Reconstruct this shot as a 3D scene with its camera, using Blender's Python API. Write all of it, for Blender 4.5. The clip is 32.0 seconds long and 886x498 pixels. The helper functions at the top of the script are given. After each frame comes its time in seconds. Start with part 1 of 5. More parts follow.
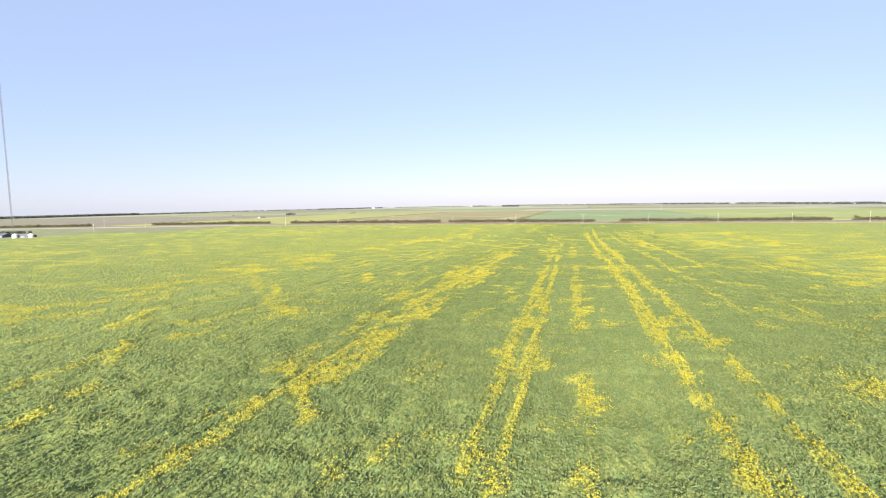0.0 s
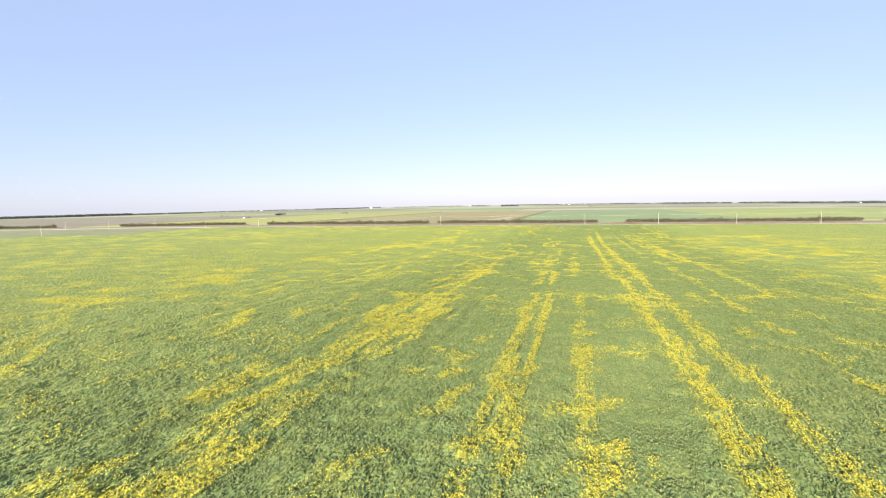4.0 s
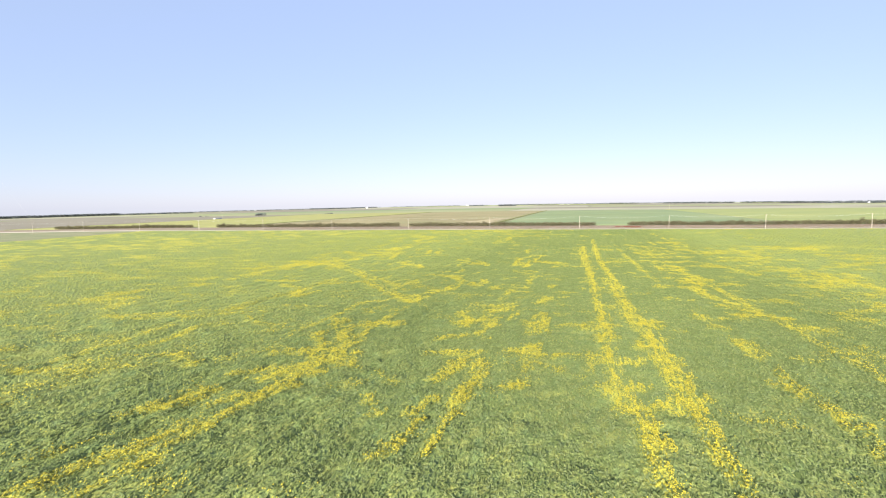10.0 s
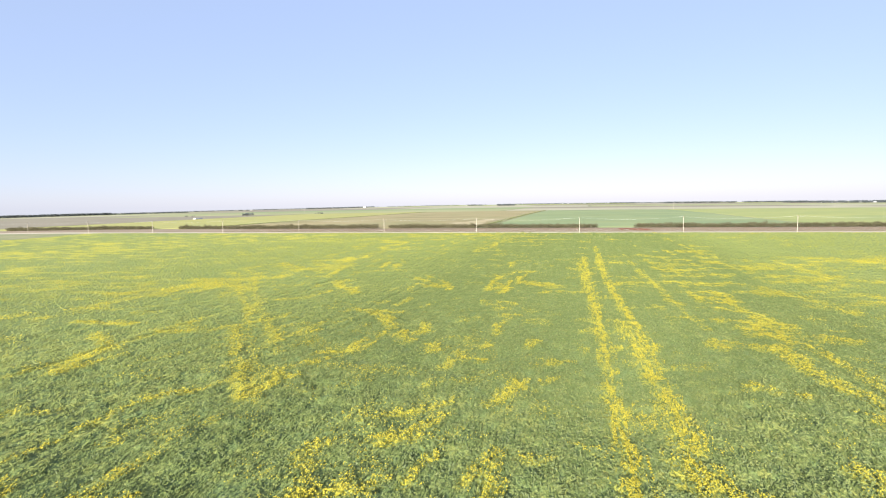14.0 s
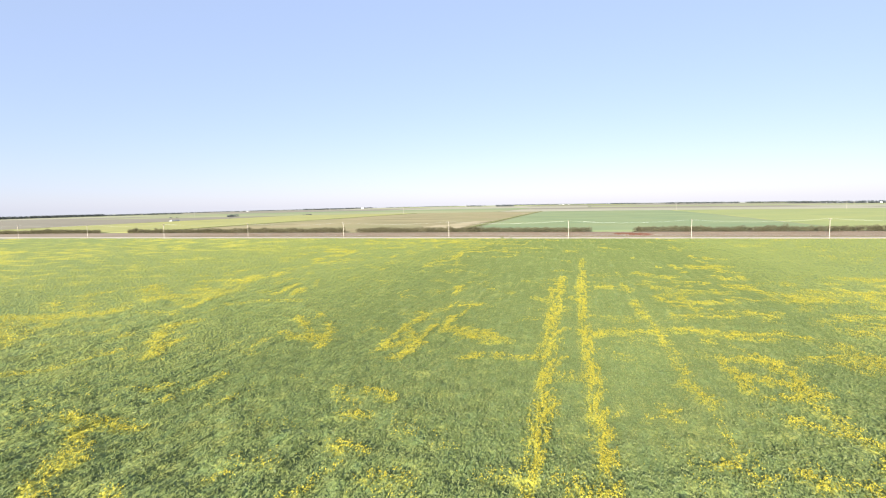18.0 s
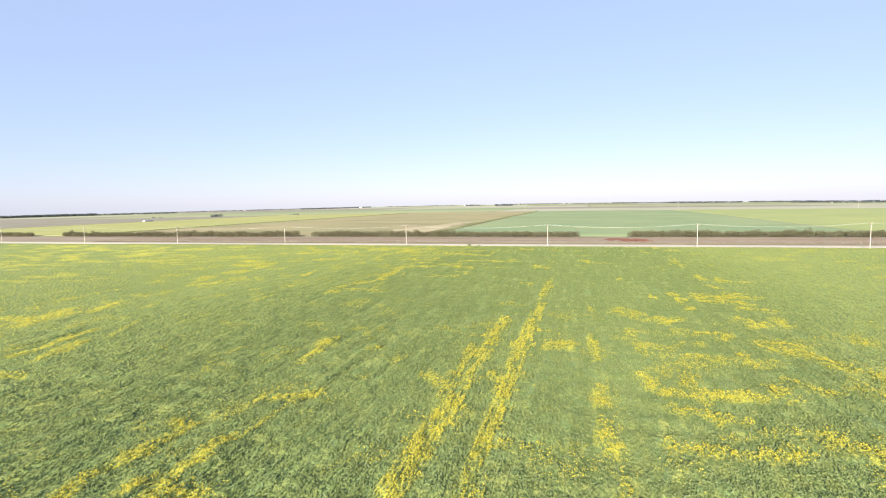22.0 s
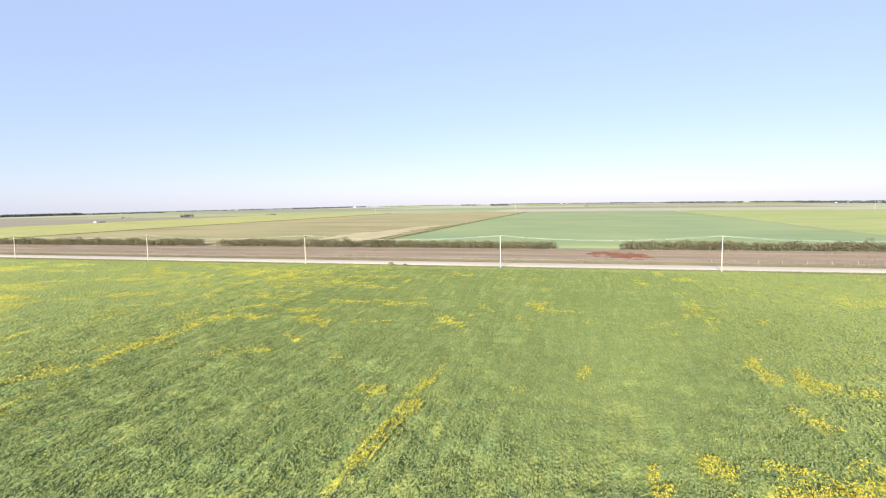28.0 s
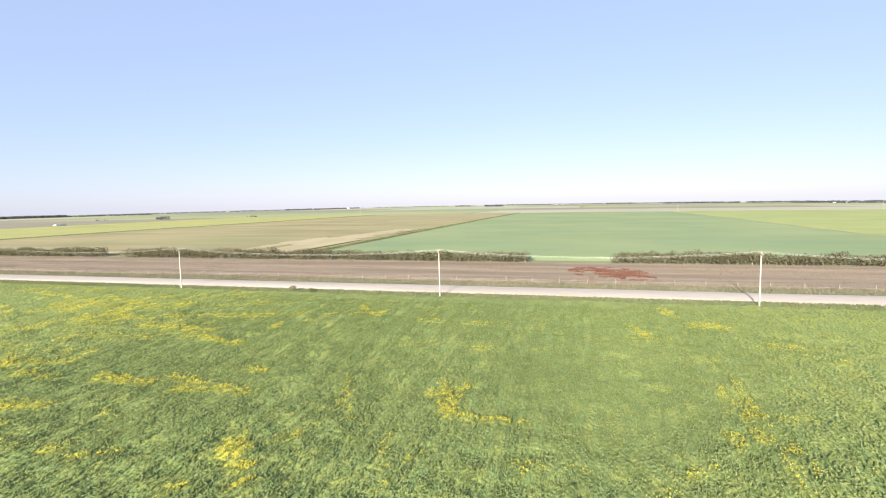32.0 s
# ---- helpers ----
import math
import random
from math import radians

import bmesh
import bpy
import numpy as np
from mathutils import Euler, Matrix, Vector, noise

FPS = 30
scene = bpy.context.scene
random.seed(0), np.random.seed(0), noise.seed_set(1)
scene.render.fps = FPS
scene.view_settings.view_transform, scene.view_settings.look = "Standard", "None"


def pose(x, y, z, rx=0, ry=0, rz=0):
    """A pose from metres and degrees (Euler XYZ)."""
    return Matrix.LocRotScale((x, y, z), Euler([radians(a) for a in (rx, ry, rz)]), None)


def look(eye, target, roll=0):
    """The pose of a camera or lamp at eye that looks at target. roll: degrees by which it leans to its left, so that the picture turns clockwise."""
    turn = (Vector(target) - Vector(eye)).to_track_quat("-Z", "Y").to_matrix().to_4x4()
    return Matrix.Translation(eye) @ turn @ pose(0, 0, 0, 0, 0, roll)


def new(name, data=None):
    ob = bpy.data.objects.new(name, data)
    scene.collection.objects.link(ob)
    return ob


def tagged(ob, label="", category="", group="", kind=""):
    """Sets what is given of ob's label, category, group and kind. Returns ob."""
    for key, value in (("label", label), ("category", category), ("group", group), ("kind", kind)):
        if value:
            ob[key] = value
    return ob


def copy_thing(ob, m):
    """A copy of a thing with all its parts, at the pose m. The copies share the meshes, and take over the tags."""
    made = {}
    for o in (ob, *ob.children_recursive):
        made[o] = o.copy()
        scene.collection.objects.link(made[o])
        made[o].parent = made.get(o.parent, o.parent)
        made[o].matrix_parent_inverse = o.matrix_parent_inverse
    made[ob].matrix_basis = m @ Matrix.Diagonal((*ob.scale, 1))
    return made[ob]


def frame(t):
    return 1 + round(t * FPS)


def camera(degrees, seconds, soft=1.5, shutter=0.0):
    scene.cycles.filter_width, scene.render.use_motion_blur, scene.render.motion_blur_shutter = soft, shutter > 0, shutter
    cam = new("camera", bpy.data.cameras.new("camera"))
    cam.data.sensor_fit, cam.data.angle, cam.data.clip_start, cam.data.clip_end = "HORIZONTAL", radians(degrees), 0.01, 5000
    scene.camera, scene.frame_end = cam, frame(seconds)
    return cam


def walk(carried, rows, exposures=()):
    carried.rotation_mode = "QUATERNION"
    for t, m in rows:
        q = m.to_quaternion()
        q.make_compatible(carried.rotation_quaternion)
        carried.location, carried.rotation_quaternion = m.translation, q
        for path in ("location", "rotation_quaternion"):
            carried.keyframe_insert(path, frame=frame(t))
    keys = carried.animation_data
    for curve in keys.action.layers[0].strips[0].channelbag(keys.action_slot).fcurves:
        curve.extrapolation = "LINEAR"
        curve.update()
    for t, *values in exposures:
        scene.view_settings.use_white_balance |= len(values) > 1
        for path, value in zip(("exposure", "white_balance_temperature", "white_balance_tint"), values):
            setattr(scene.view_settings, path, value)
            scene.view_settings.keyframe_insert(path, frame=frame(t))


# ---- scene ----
cam = camera(82.0, 32.0, soft=1.1, shutter=0.1)
# seconds, x, y, z, heading to the left of +y, pitch, roll
FLIGHT = [
    (0, -29.06, -498.73, 22.16, 15.53, -5.14, -0.97),
    (1, -29.73, -485.82, 22.04, 15.51, -5.16, -1.00),
    (2, -30.24, -473.01, 21.87, 15.51, -5.17, -1.02),
    (3, -30.48, -460.36, 21.59, 15.52, -5.17, -1.03),
    (4, -30.47, -447.73, 21.27, 15.55, -5.16, -1.03),
    (5, -30.25, -434.99, 20.98, 15.59, -5.13, -1.03),
    (6, -29.78, -422.01, 20.78, 15.62, -5.11, -1.02),
    (7, -29.05, -408.74, 20.73, 15.67, -5.13, -1.01),
    (8, -28.20, -395.30, 20.76, 15.68, -5.16, -1.01),
    (9, -27.41, -381.92, 20.78, 15.63, -5.18, -1.02),
    (10, -26.86, -368.86, 20.73, 15.55, -5.19, -1.04),
    (11, -26.70, -356.29, 20.58, 15.48, -5.20, -1.05),
    (12, -26.90, -343.96, 20.40, 15.46, -5.22, -1.05),
    (13, -27.29, -331.60, 20.28, 15.49, -5.23, -1.03),
    (14, -27.27, -319.22, 20.19, 15.54, -5.24, -1.02),
    (15, -26.32, -306.90, 20.07, 15.56, -5.22, -1.03),
    (16, -24.78, -294.49, 19.94, 15.59, -5.20, -1.05),
    (17, -23.13, -281.82, 19.79, 15.63, -5.17, -1.07),
    (18, -21.59, -268.95, 19.69, 15.68, -5.14, -1.08),
    (19, -20.23, -256.01, 19.67, 15.71, -5.13, -1.09),
    (20, -18.62, -243.35, 19.70, 15.75, -5.14, -1.09),
    (21, -16.39, -231.20, 19.73, 15.81, -5.18, -1.08),
    (22, -13.91, -219.25, 19.76, 15.86, -5.23, -1.05),
    (23, -11.67, -207.14, 19.80, 15.83, -5.24, -1.02),
    (24, -10.02, -194.91, 19.82, 15.78, -5.24, -0.99),
    (25, -9.09, -182.64, 19.82, 15.77, -5.23, -0.99),
    (26, -8.44, -170.32, 19.77, 15.78, -5.23, -0.99),
    (27, -7.52, -157.95, 19.64, 15.77, -5.25, -0.98),
    (28, -6.19, -145.75, 19.49, 15.75, -5.27, -0.97),
    (29, -4.53, -133.90, 19.38, 15.71, -5.25, -0.97),
    (30, -3.08, -122.23, 19.27, 15.64, -5.22, -0.99),
    (31, -2.32, -110.51, 19.14, 15.52, -5.19, -1.04),
    (32, -2.01, -98.74, 19.00, 15.38, -5.17, -1.11),
]


def heading(x, y, z, yaw, pitch, roll):
    a, b = radians(yaw), radians(pitch)
    ahead = Vector((-math.sin(a) * math.cos(b), math.cos(a) * math.cos(b), math.sin(b)))
    return look(Vector((x, y, z)), Vector((x, y, z)) + ahead * 100, roll)


walk(cam, [(r[0], heading(*r[1:])) for r in FLIGHT], exposures=[(0, 2.3), (32, 2.3)])

# ---- sky, sun ----
SUN_ELEVATION, SUN_AZIMUTH = radians(18), radians(185)
world = bpy.data.worlds.new("sky")
world.use_nodes = True
scene.world = world
wn = world.node_tree
sky = wn.nodes.new("ShaderNodeTexSky")
sky.sky_type, sky.sun_disc = "NISHITA", False
sky.sun_elevation, sky.sun_rotation = SUN_ELEVATION, SUN_AZIMUTH
sky.air_density, sky.dust_density, sky.ozone_density = 1.0, 0.3, 1.2
wn.nodes["Background"].inputs["Strength"].default_value = 0.05
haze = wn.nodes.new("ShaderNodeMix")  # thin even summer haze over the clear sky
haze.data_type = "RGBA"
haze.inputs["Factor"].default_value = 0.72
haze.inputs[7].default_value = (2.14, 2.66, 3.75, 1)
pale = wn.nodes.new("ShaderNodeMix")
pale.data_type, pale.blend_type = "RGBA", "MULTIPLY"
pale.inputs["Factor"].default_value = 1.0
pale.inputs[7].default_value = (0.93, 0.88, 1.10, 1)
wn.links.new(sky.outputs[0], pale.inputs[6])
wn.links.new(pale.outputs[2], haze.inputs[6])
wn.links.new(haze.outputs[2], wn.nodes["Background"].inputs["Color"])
sun = new("sun", bpy.data.lights.new("sun", "SUN"))
sun.data.energy, sun.data.angle, sun.data.color = 5.0, radians(0.6), (1.0, 0.95, 0.86)
sun_way = Vector((math.sin(SUN_AZIMUTH) * math.cos(SUN_ELEVATION), math.cos(SUN_AZIMUTH) * math.cos(SUN_ELEVATION), math.sin(SUN_ELEVATION)))
sun.matrix_world = look(sun_way * 50, (0, 0, 0))


# ---- materials ----
class Mat:
    """A node material with short calls."""

    def __init__(self, name, rough=0.8, metal=0.0, specular=0.3):
        self.m = bpy.data.materials.new(name)
        self.m.use_nodes = True
        self.t = self.m.node_tree
        self.b = self.t.nodes["Principled BSDF"]
        self.b.inputs["Roughness"].default_value = rough
        self.b.inputs["Metallic"].default_value = metal
        self.b.inputs["Specular IOR Level"].default_value = specular
        self.pos = self.node("ShaderNodeNewGeometry").outputs["Position"]

    def node(self, kind, **values):
        n = self.t.nodes.new(kind)
        for k, v in values.items():
            n.inputs[k.replace("_", " ")].default_value = v
        return n

    def link(self, a, b):
        self.t.links.new(a, b)

    def noise(self, scale, detail=3.0, stretch=(1, 1, 1), rough=0.55):
        p = self.pos
        if stretch != (1, 1, 1):
            v = self.node("ShaderNodeVectorMath")
            v.operation = "MULTIPLY"
            v.inputs[1].default_value = stretch
            self.link(p, v.inputs[0])
            p = v.outputs[0]
        n = self.node("ShaderNodeTexNoise", Scale=scale, Detail=detail, Roughness=rough)
        self.link(p, n.inputs["Vector"])
        return n.outputs["Fac"]

    def ramp(self, fac, lo, hi):
        n = self.node("ShaderNodeMapRange", From_Min=lo, From_Max=hi)
        n.interpolation_type = "SMOOTHSTEP"
        self.link(fac, n.inputs["Value"])
        return n.outputs["Result"]

    def math(self, op, a, b):
        n = self.node("ShaderNodeMath")
        n.operation = op
        for k, v in enumerate((a, b)):
            if isinstance(v, (int, float)):
                n.inputs[k].default_value = v
            else:
                self.link(v, n.inputs[k])
        return n.outputs[0]

    def mix(self, fac, a, b):
        n = self.node("ShaderNodeMix")
        n.data_type = "RGBA"
        self.link(fac, n.inputs["Factor"])
        for s, v in (("A", a), ("B", b)):
            i = [k for k in n.inputs if k.name == s and k.type == "RGBA"][0]
            if isinstance(v, tuple):
                i.default_value = (*v, 1)
            else:
                self.link(v, i)
        return [k for k in n.outputs if k.type == "RGBA"][0]

    def color(self, c):
        self.link(c, self.b.inputs["Base Color"])
        return self

    def bump(self, height, strength=0.5, distance=0.1):
        n = self.node("ShaderNodeBump", Strength=strength, Distance=distance)
        self.link(height, n.inputs["Height"])
        self.link(n.outputs[0], self.b.inputs["Normal"])
        return self


def plain(name, a, b, big, small, rough=0.85, bump=0.3, stretch=(1, 1, 1), c=None, metal=0.0, distance=0.1):
    """Two colours mixed at a large and a fine scale, with fine relief."""
    m = Mat(name, rough, metal)
    fine = m.noise(small, 4, stretch)
    wide = m.noise(big, 3, stretch)
    col = m.mix(m.ramp(wide, 0.35, 0.65), a, b)
    dim = tuple(v * 0.72 for v in a)
    col = m.mix(m.ramp(fine, 0.5, 0.75), col, c or dim)
    return m.color(col).bump(fine, bump, distance).m


def varied(name, dark, light, rough=0.6, big=0.06, thin=0.45):
    """For loose leaves and stalks: every island its own shade; part of the light shines through."""
    m = Mat(name, rough)
    r = m.node("ShaderNodeNewGeometry").outputs["Random Per Island"]
    wide = m.ramp(m.noise(big, 3), 0.3, 0.7)
    f = m.math("ADD", m.math("MULTIPLY", r, 0.65), m.math("MULTIPLY", wide, 0.35))
    col = m.mix(f, dark, light)
    m.color(col)
    glow, both = m.node("ShaderNodeBsdfTranslucent"), m.node("ShaderNodeMixShader")
    m.link(col, glow.inputs["Color"])
    both.inputs[0].default_value = thin
    m.link(m.b.outputs[0], both.inputs[1])
    m.link(glow.outputs[0], both.inputs[2])
    m.link(both.outputs[0], m.t.nodes["Material Output"].inputs["Surface"])
    return m.m


def crop_material():
    m = Mat("canola_canopy", 0.75, specular=0.2)
    wide = m.ramp(m.noise(0.05, 4, (1, 0.6, 1)), 0.35, 0.65)
    mid = m.ramp(m.noise(0.9, 4, (1, 0.4, 1)), 0.3, 0.72)
    fine = m.noise(4.0, 4, (1, 0.45, 1))
    green = m.mix(wide, (0.164, 0.184, 0.047), (0.216, 0.222, 0.054))
    green = m.mix(mid, (0.118, 0.162, 0.054), green)
    # darker specks painted in for shaded gaps between the plants
    green = m.mix(m.ramp(fine, 0.5, 0.74), green, (0.096, 0.134, 0.036))
    a = m.node("ShaderNodeAttribute")
    a.attribute_name = "bloom"
    f = m.math("ADD", m.math("MULTIPLY", a.outputs["Fac"], 0.9), m.math("MULTIPLY", m.math("SUBTRACT", m.noise(1.7, 4), 0.5), 1.0))
    yellow = m.mix(fine, (0.46, 0.40, 0.03), (0.36, 0.33, 0.04))
    m.color(m.mix(m.math("MULTIPLY", m.ramp(f, 0.22, 0.85), 0.62), green, yellow))
    return m.bump(fine, 0.8, 0.35).m


CANOPY = crop_material()
LEAF = varied("canola_leaf", (0.060, 0.085, 0.023), (0.082, 0.103, 0.028), thin=0.42)
BUD = varied("canola_bud", (0.110, 0.136, 0.035), (0.154, 0.174, 0.045), thin=0.5)
PETAL = varied("canola_petal", (0.235, 0.197, 0.015), (0.41, 0.360, 0.038), 0.7)
GRASS = plain("rough_grass", (0.105, 0.125, 0.052), (0.155, 0.150, 0.075), 0.05, 1.3, bump=0.5, c=(0.20, 0.18, 0.10))
GRASS_BLADE = varied("grass_blade", (0.10, 0.130, 0.045), (0.18, 0.18, 0.08), big=0.1)
STRAW_BLADE = varied("straw_blade", (0.125, 0.110, 0.064), (0.215, 0.185, 0.122), big=0.1)
GRAVEL = plain("pale_gravel", (0.262, 0.225, 0.188), (0.305, 0.265, 0.222), 0.12, 2.5, stretch=(0.12, 1, 1), bump=0.25, c=(0.21, 0.185, 0.155))
DRY_SOIL = plain("dry_brown_stubble", (0.134, 0.098, 0.066), (0.210, 0.160, 0.108), 0.16, 0.7, stretch=(0.05, 1, 1), bump=0.5, c=(0.105, 0.092, 0.058))
DRY_WEED = varied("dry_weed", (0.134, 0.091, 0.058), (0.222, 0.163, 0.106))
RED_WEED = varied("red_weed", (0.125, 0.056, 0.040), (0.205, 0.096, 0.066))
HEDGE_LEAF = varied("hedge_leaf", (0.096, 0.088, 0.048), (0.165, 0.150, 0.082), big=0.15)
BARK = plain("grey_bark", (0.12, 0.095, 0.075), (0.17, 0.14, 0.11), 0.5, 8, bump=0.6)
POLE_WOOD = plain("weathered_pole_wood", (0.245, 0.215, 0.175), (0.31, 0.28, 0.23), 0.7, 9, stretch=(6, 6, 0.4), bump=0.4)
STEEL = plain("galvanised_steel", (0.45, 0.46, 0.47), (0.55, 0.56, 0.57), 1, 12, rough=0.45, metal=0.8, bump=0.05)
WIRE = plain("aluminium_wire", (0.36, 0.37, 0.34), (0.42, 0.43, 0.40), 1, 10, rough=0.5, metal=0.3, bump=0.0)
PORCELAIN = plain("brown_porcelain", (0.20, 0.10, 0.06), (0.26, 0.14, 0.08), 2, 20, rough=0.2, bump=0.02)
POST_WOOD = plain("fence_post_wood", (0.15, 0.13, 0.10), (0.20, 0.175, 0.14), 1, 14, bump=0.5)
# leaf green of far trees, greyed and blued to paint in some haze
HAZED_LEAF = varied("hazed_tree_leaf", (0.085, 0.10, 0.105), (0.14, 0.155, 0.15), big=0.01)
WHITE_WALL = plain("white_siding", (0.46, 0.46, 0.45), (0.54, 0.54, 0.53), 0.3, 5, bump=0.1)
GREY_ROOF = plain("grey_sheet_roof", (0.10, 0.105, 0.12), (0.13, 0.135, 0.15), 0.3, 6, rough=0.6, bump=0.1)
DARK_ROOF = plain("dark_shingle_roof", (0.06, 0.065, 0.08), (0.10, 0.105, 0.12), 0.3, 6, bump=0.2)
MAST_PAINT = plain("dull_mast_paint", (0.08, 0.08, 0.09), (0.12, 0.11, 0.12), 0.2, 3, bump=0.05)
GLASS_DARK = plain("dark_window_glass", (0.03, 0.035, 0.04), (0.05, 0.055, 0.06), 0.5, 4, rough=0.1, bump=0.0)


def field_material(name, a, b, c, rows=(0.2, 0.015, 1), big=0.012):
    m = Mat(name, 0.9, specular=0.15)
    wide = m.ramp(m.noise(big, 4), 0.3, 0.7)
    streak = m.ramp(m.noise(1.0, 5, rows, 0.65), 0.4, 0.66)
    fine = m.noise(1.2, 4)
    col = m.mix(wide, a, b)
    col = m.mix(m.math("MULTIPLY", streak, 0.6), col, c)
    pass_marks = m.ramp(m.noise(1.0, 4, (0.006, 0.03, 1), 0.6), 0.53, 0.66)  # long faint marks of drilling and spraying
    col = m.mix(m.math("MULTIPLY", pass_marks, 0.38), col, tuple(v * 0.8 for v in c))
    return m.color(col).bump(fine, 0.5, 0.3).m


F_GREEN = field_material("green_wheat", (0.118, 0.164, 0.086), (0.176, 0.204, 0.098), (0.160, 0.186, 0.080), rows=(0.012, 0.07, 1))
F_TAN = field_material("tan_pulse_crop", (0.245, 0.198, 0.108), (0.185, 0.172, 0.084), (0.130, 0.122, 0.056), rows=(0.008, 0.055, 1))
F_YELLOW = field_material("flowering_crop", (0.25, 0.238, 0.078), (0.225, 0.222, 0.08), (0.175, 0.185, 0.075), rows=(0.06, 0.03, 1))
F_LIME = field_material("early_canola", (0.19, 0.212, 0.078), (0.23, 0.238, 0.085), (0.145, 0.182, 0.078), rows=(0.012, 0.03, 1), big=0.02)
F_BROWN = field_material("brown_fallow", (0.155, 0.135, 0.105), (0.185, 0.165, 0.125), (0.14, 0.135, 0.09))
# far pastures: tan and olive, with distance haze mixed into the base colours
F_HAZED_PALE = field_material("hazed_pale_pasture", (0.235, 0.222, 0.16), (0.27, 0.25, 0.19), (0.205, 0.212, 0.13), rows=(0.01, 0.03, 1), big=0.004)
F_HAZED_OLIVE = field_material("hazed_olive_pasture", (0.19, 0.20, 0.105), (0.235, 0.235, 0.125), (0.16, 0.18, 0.09), rows=(0.01, 0.03, 1), big=0.004)
F_SAND = field_material("bare_sandy_soil", (0.265, 0.225, 0.135), (0.30, 0.255, 0.165), (0.22, 0.19, 0.095), rows=(0.15, 0.03, 1))


# ---- mesh helpers ----
def part(name, bm, material, parent=None, label=""):
    me = bpy.data.meshes.new(name)
    bm.to_mesh(me)
    bm.free()
    me.materials.append(material)
    ob = new(name, me)
    if parent:
        ob.parent = parent
    return tagged(ob, label=label)


def arrays(name, verts, faces, material, parent=None, label="", smooth=False):
    """One mesh from numpy arrays: verts (n, 3), faces (m, 3 or 4)."""
    me = bpy.data.meshes.new(name)
    verts, faces = np.asarray(verts, np.float32), np.asarray(faces, np.int32)
    k = faces.shape[1]
    me.vertices.add(len(verts))
    me.vertices.foreach_set("co", verts.ravel())
    me.loops.add(faces.size)
    me.loops.foreach_set("vertex_index", faces.ravel())
    me.polygons.add(len(faces))
    me.polygons.foreach_set("loop_start", np.arange(len(faces), dtype=np.int32) * k)
    if smooth:
        me.polygons.foreach_set("use_smooth", np.ones(len(faces), bool))
    me.update(calc_edges=True)
    me.materials.append(material)
    ob = new(name, me)
    if parent:
        ob.parent = parent
    return tagged(ob, label=label)


def box(bm, cx, cy, z0, w, d, h, taper=1.0):
    v = []
    for z, k in ((z0, 1.0), (z0 + h, taper)):
        v += [bm.verts.new((cx + sx * w / 2 * k, cy + sy * d / 2 * k, z)) for sx, sy in ((-1, -1), (1, -1), (1, 1), (-1, 1))]
    for f in ((3, 2, 1, 0), (4, 5, 6, 7), (0, 1, 5, 4), (1, 2, 6, 5), (2, 3, 7, 6), (3, 0, 4, 7)):
        bm.faces.new([v[i] for i in f])
    return bm


def tube(bm, p, q, r0, r1, n=8):
    p, q = Vector(p), Vector(q)
    w = (q - p).normalized()
    a = w.orthogonal().normalized()
    b = w.cross(a)
    rings = []
    for c, r in ((p, r0), (q, r1)):
        rings.append([bm.verts.new(c + (a * math.cos(2 * math.pi * k / n) + b * math.sin(2 * math.pi * k / n)) * r) for k in range(n)])
    for k in range(n):
        bm.faces.new((rings[0][k], rings[0][(k + 1) % n], rings[1][(k + 1) % n], rings[1][k]))
    bm.faces.new(rings[0][::-1])
    bm.faces.new(rings[1])
    return bm


def empty(name, at, label, category, group="", kind=""):
    ob = new(name)
    ob.location = at
    return tagged(ob, label, category, group, kind)


rng = np.random.default_rng(7)
LATTICE = rng.random((256, 256))


def value_noise(x, y):
    xi, yi = np.floor(x).astype(int), np.floor(y).astype(int)
    fx, fy = x - xi, y - yi
    fx, fy = fx * fx * (3 - 2 * fx), fy * fy * (3 - 2 * fy)
    a, b = LATTICE[xi % 256, yi % 256], LATTICE[(xi + 1) % 256, yi % 256]
    c, d = LATTICE[xi % 256, (yi + 1) % 256], LATTICE[(xi + 1) % 256, (yi + 1) % 256]
    return (a * (1 - fx) + b * fx) * (1 - fy) + (c * (1 - fx) + d * fx) * fy


def fbm(x, y, octaves=3):
    total, size, out = 0.0, 1.0, 0.0
    for k in range(octaves):
        out = out + size * value_noise(x * 2 ** k + 17.3 * k, y * 2 ** k + 5.1 * k)
        total += size
        size *= 0.5
    return out / total


def smooth(a, b, x):
    t = np.clip((x - a) / (b - a), 0, 1)
    return t * t * (3 - 2 * t)


# ---- ground: one sheet to the horizon ----
def knots(*spans):
    out = []
    for a, b, n in spans:
        out += list(np.linspace(a, b, n, endpoint=False))
    return np.array(out + [spans[-1][1]])


GX = knots((-4900, -1600, 16), (-1600, -700, 18), (-700, 700, 70), (700, 1600, 18), (1600, 4900, 16))
GY = knots((-1500, -500, 8), (-500, -20, 48), (-20, 70, 9), (70, 800, 36), (800, 1600, 20), (1600, 4900, 22))


def relief(x, y):
    """Height of the bare ground: the field falls gently towards the road, the plain sinks towards the horizon."""
    near = np.interp(y, [-700, -450, -400, -300, -200, -100, -45, -8], [3.8, 3.7, 3.35, 1.5, -1.2, -1.15, -0.9, 0.0])
    r = np.hypot(x, y)
    side = np.abs(x + 0.277 * y) / np.maximum(r, 1)
    return near - np.clip((r - 450) / 4400, 0, 1.2) * (13 + 30 * side ** 1.5) * (y > -450)


GZ = relief(*np.meshgrid(GX, GY, indexing="ij"))


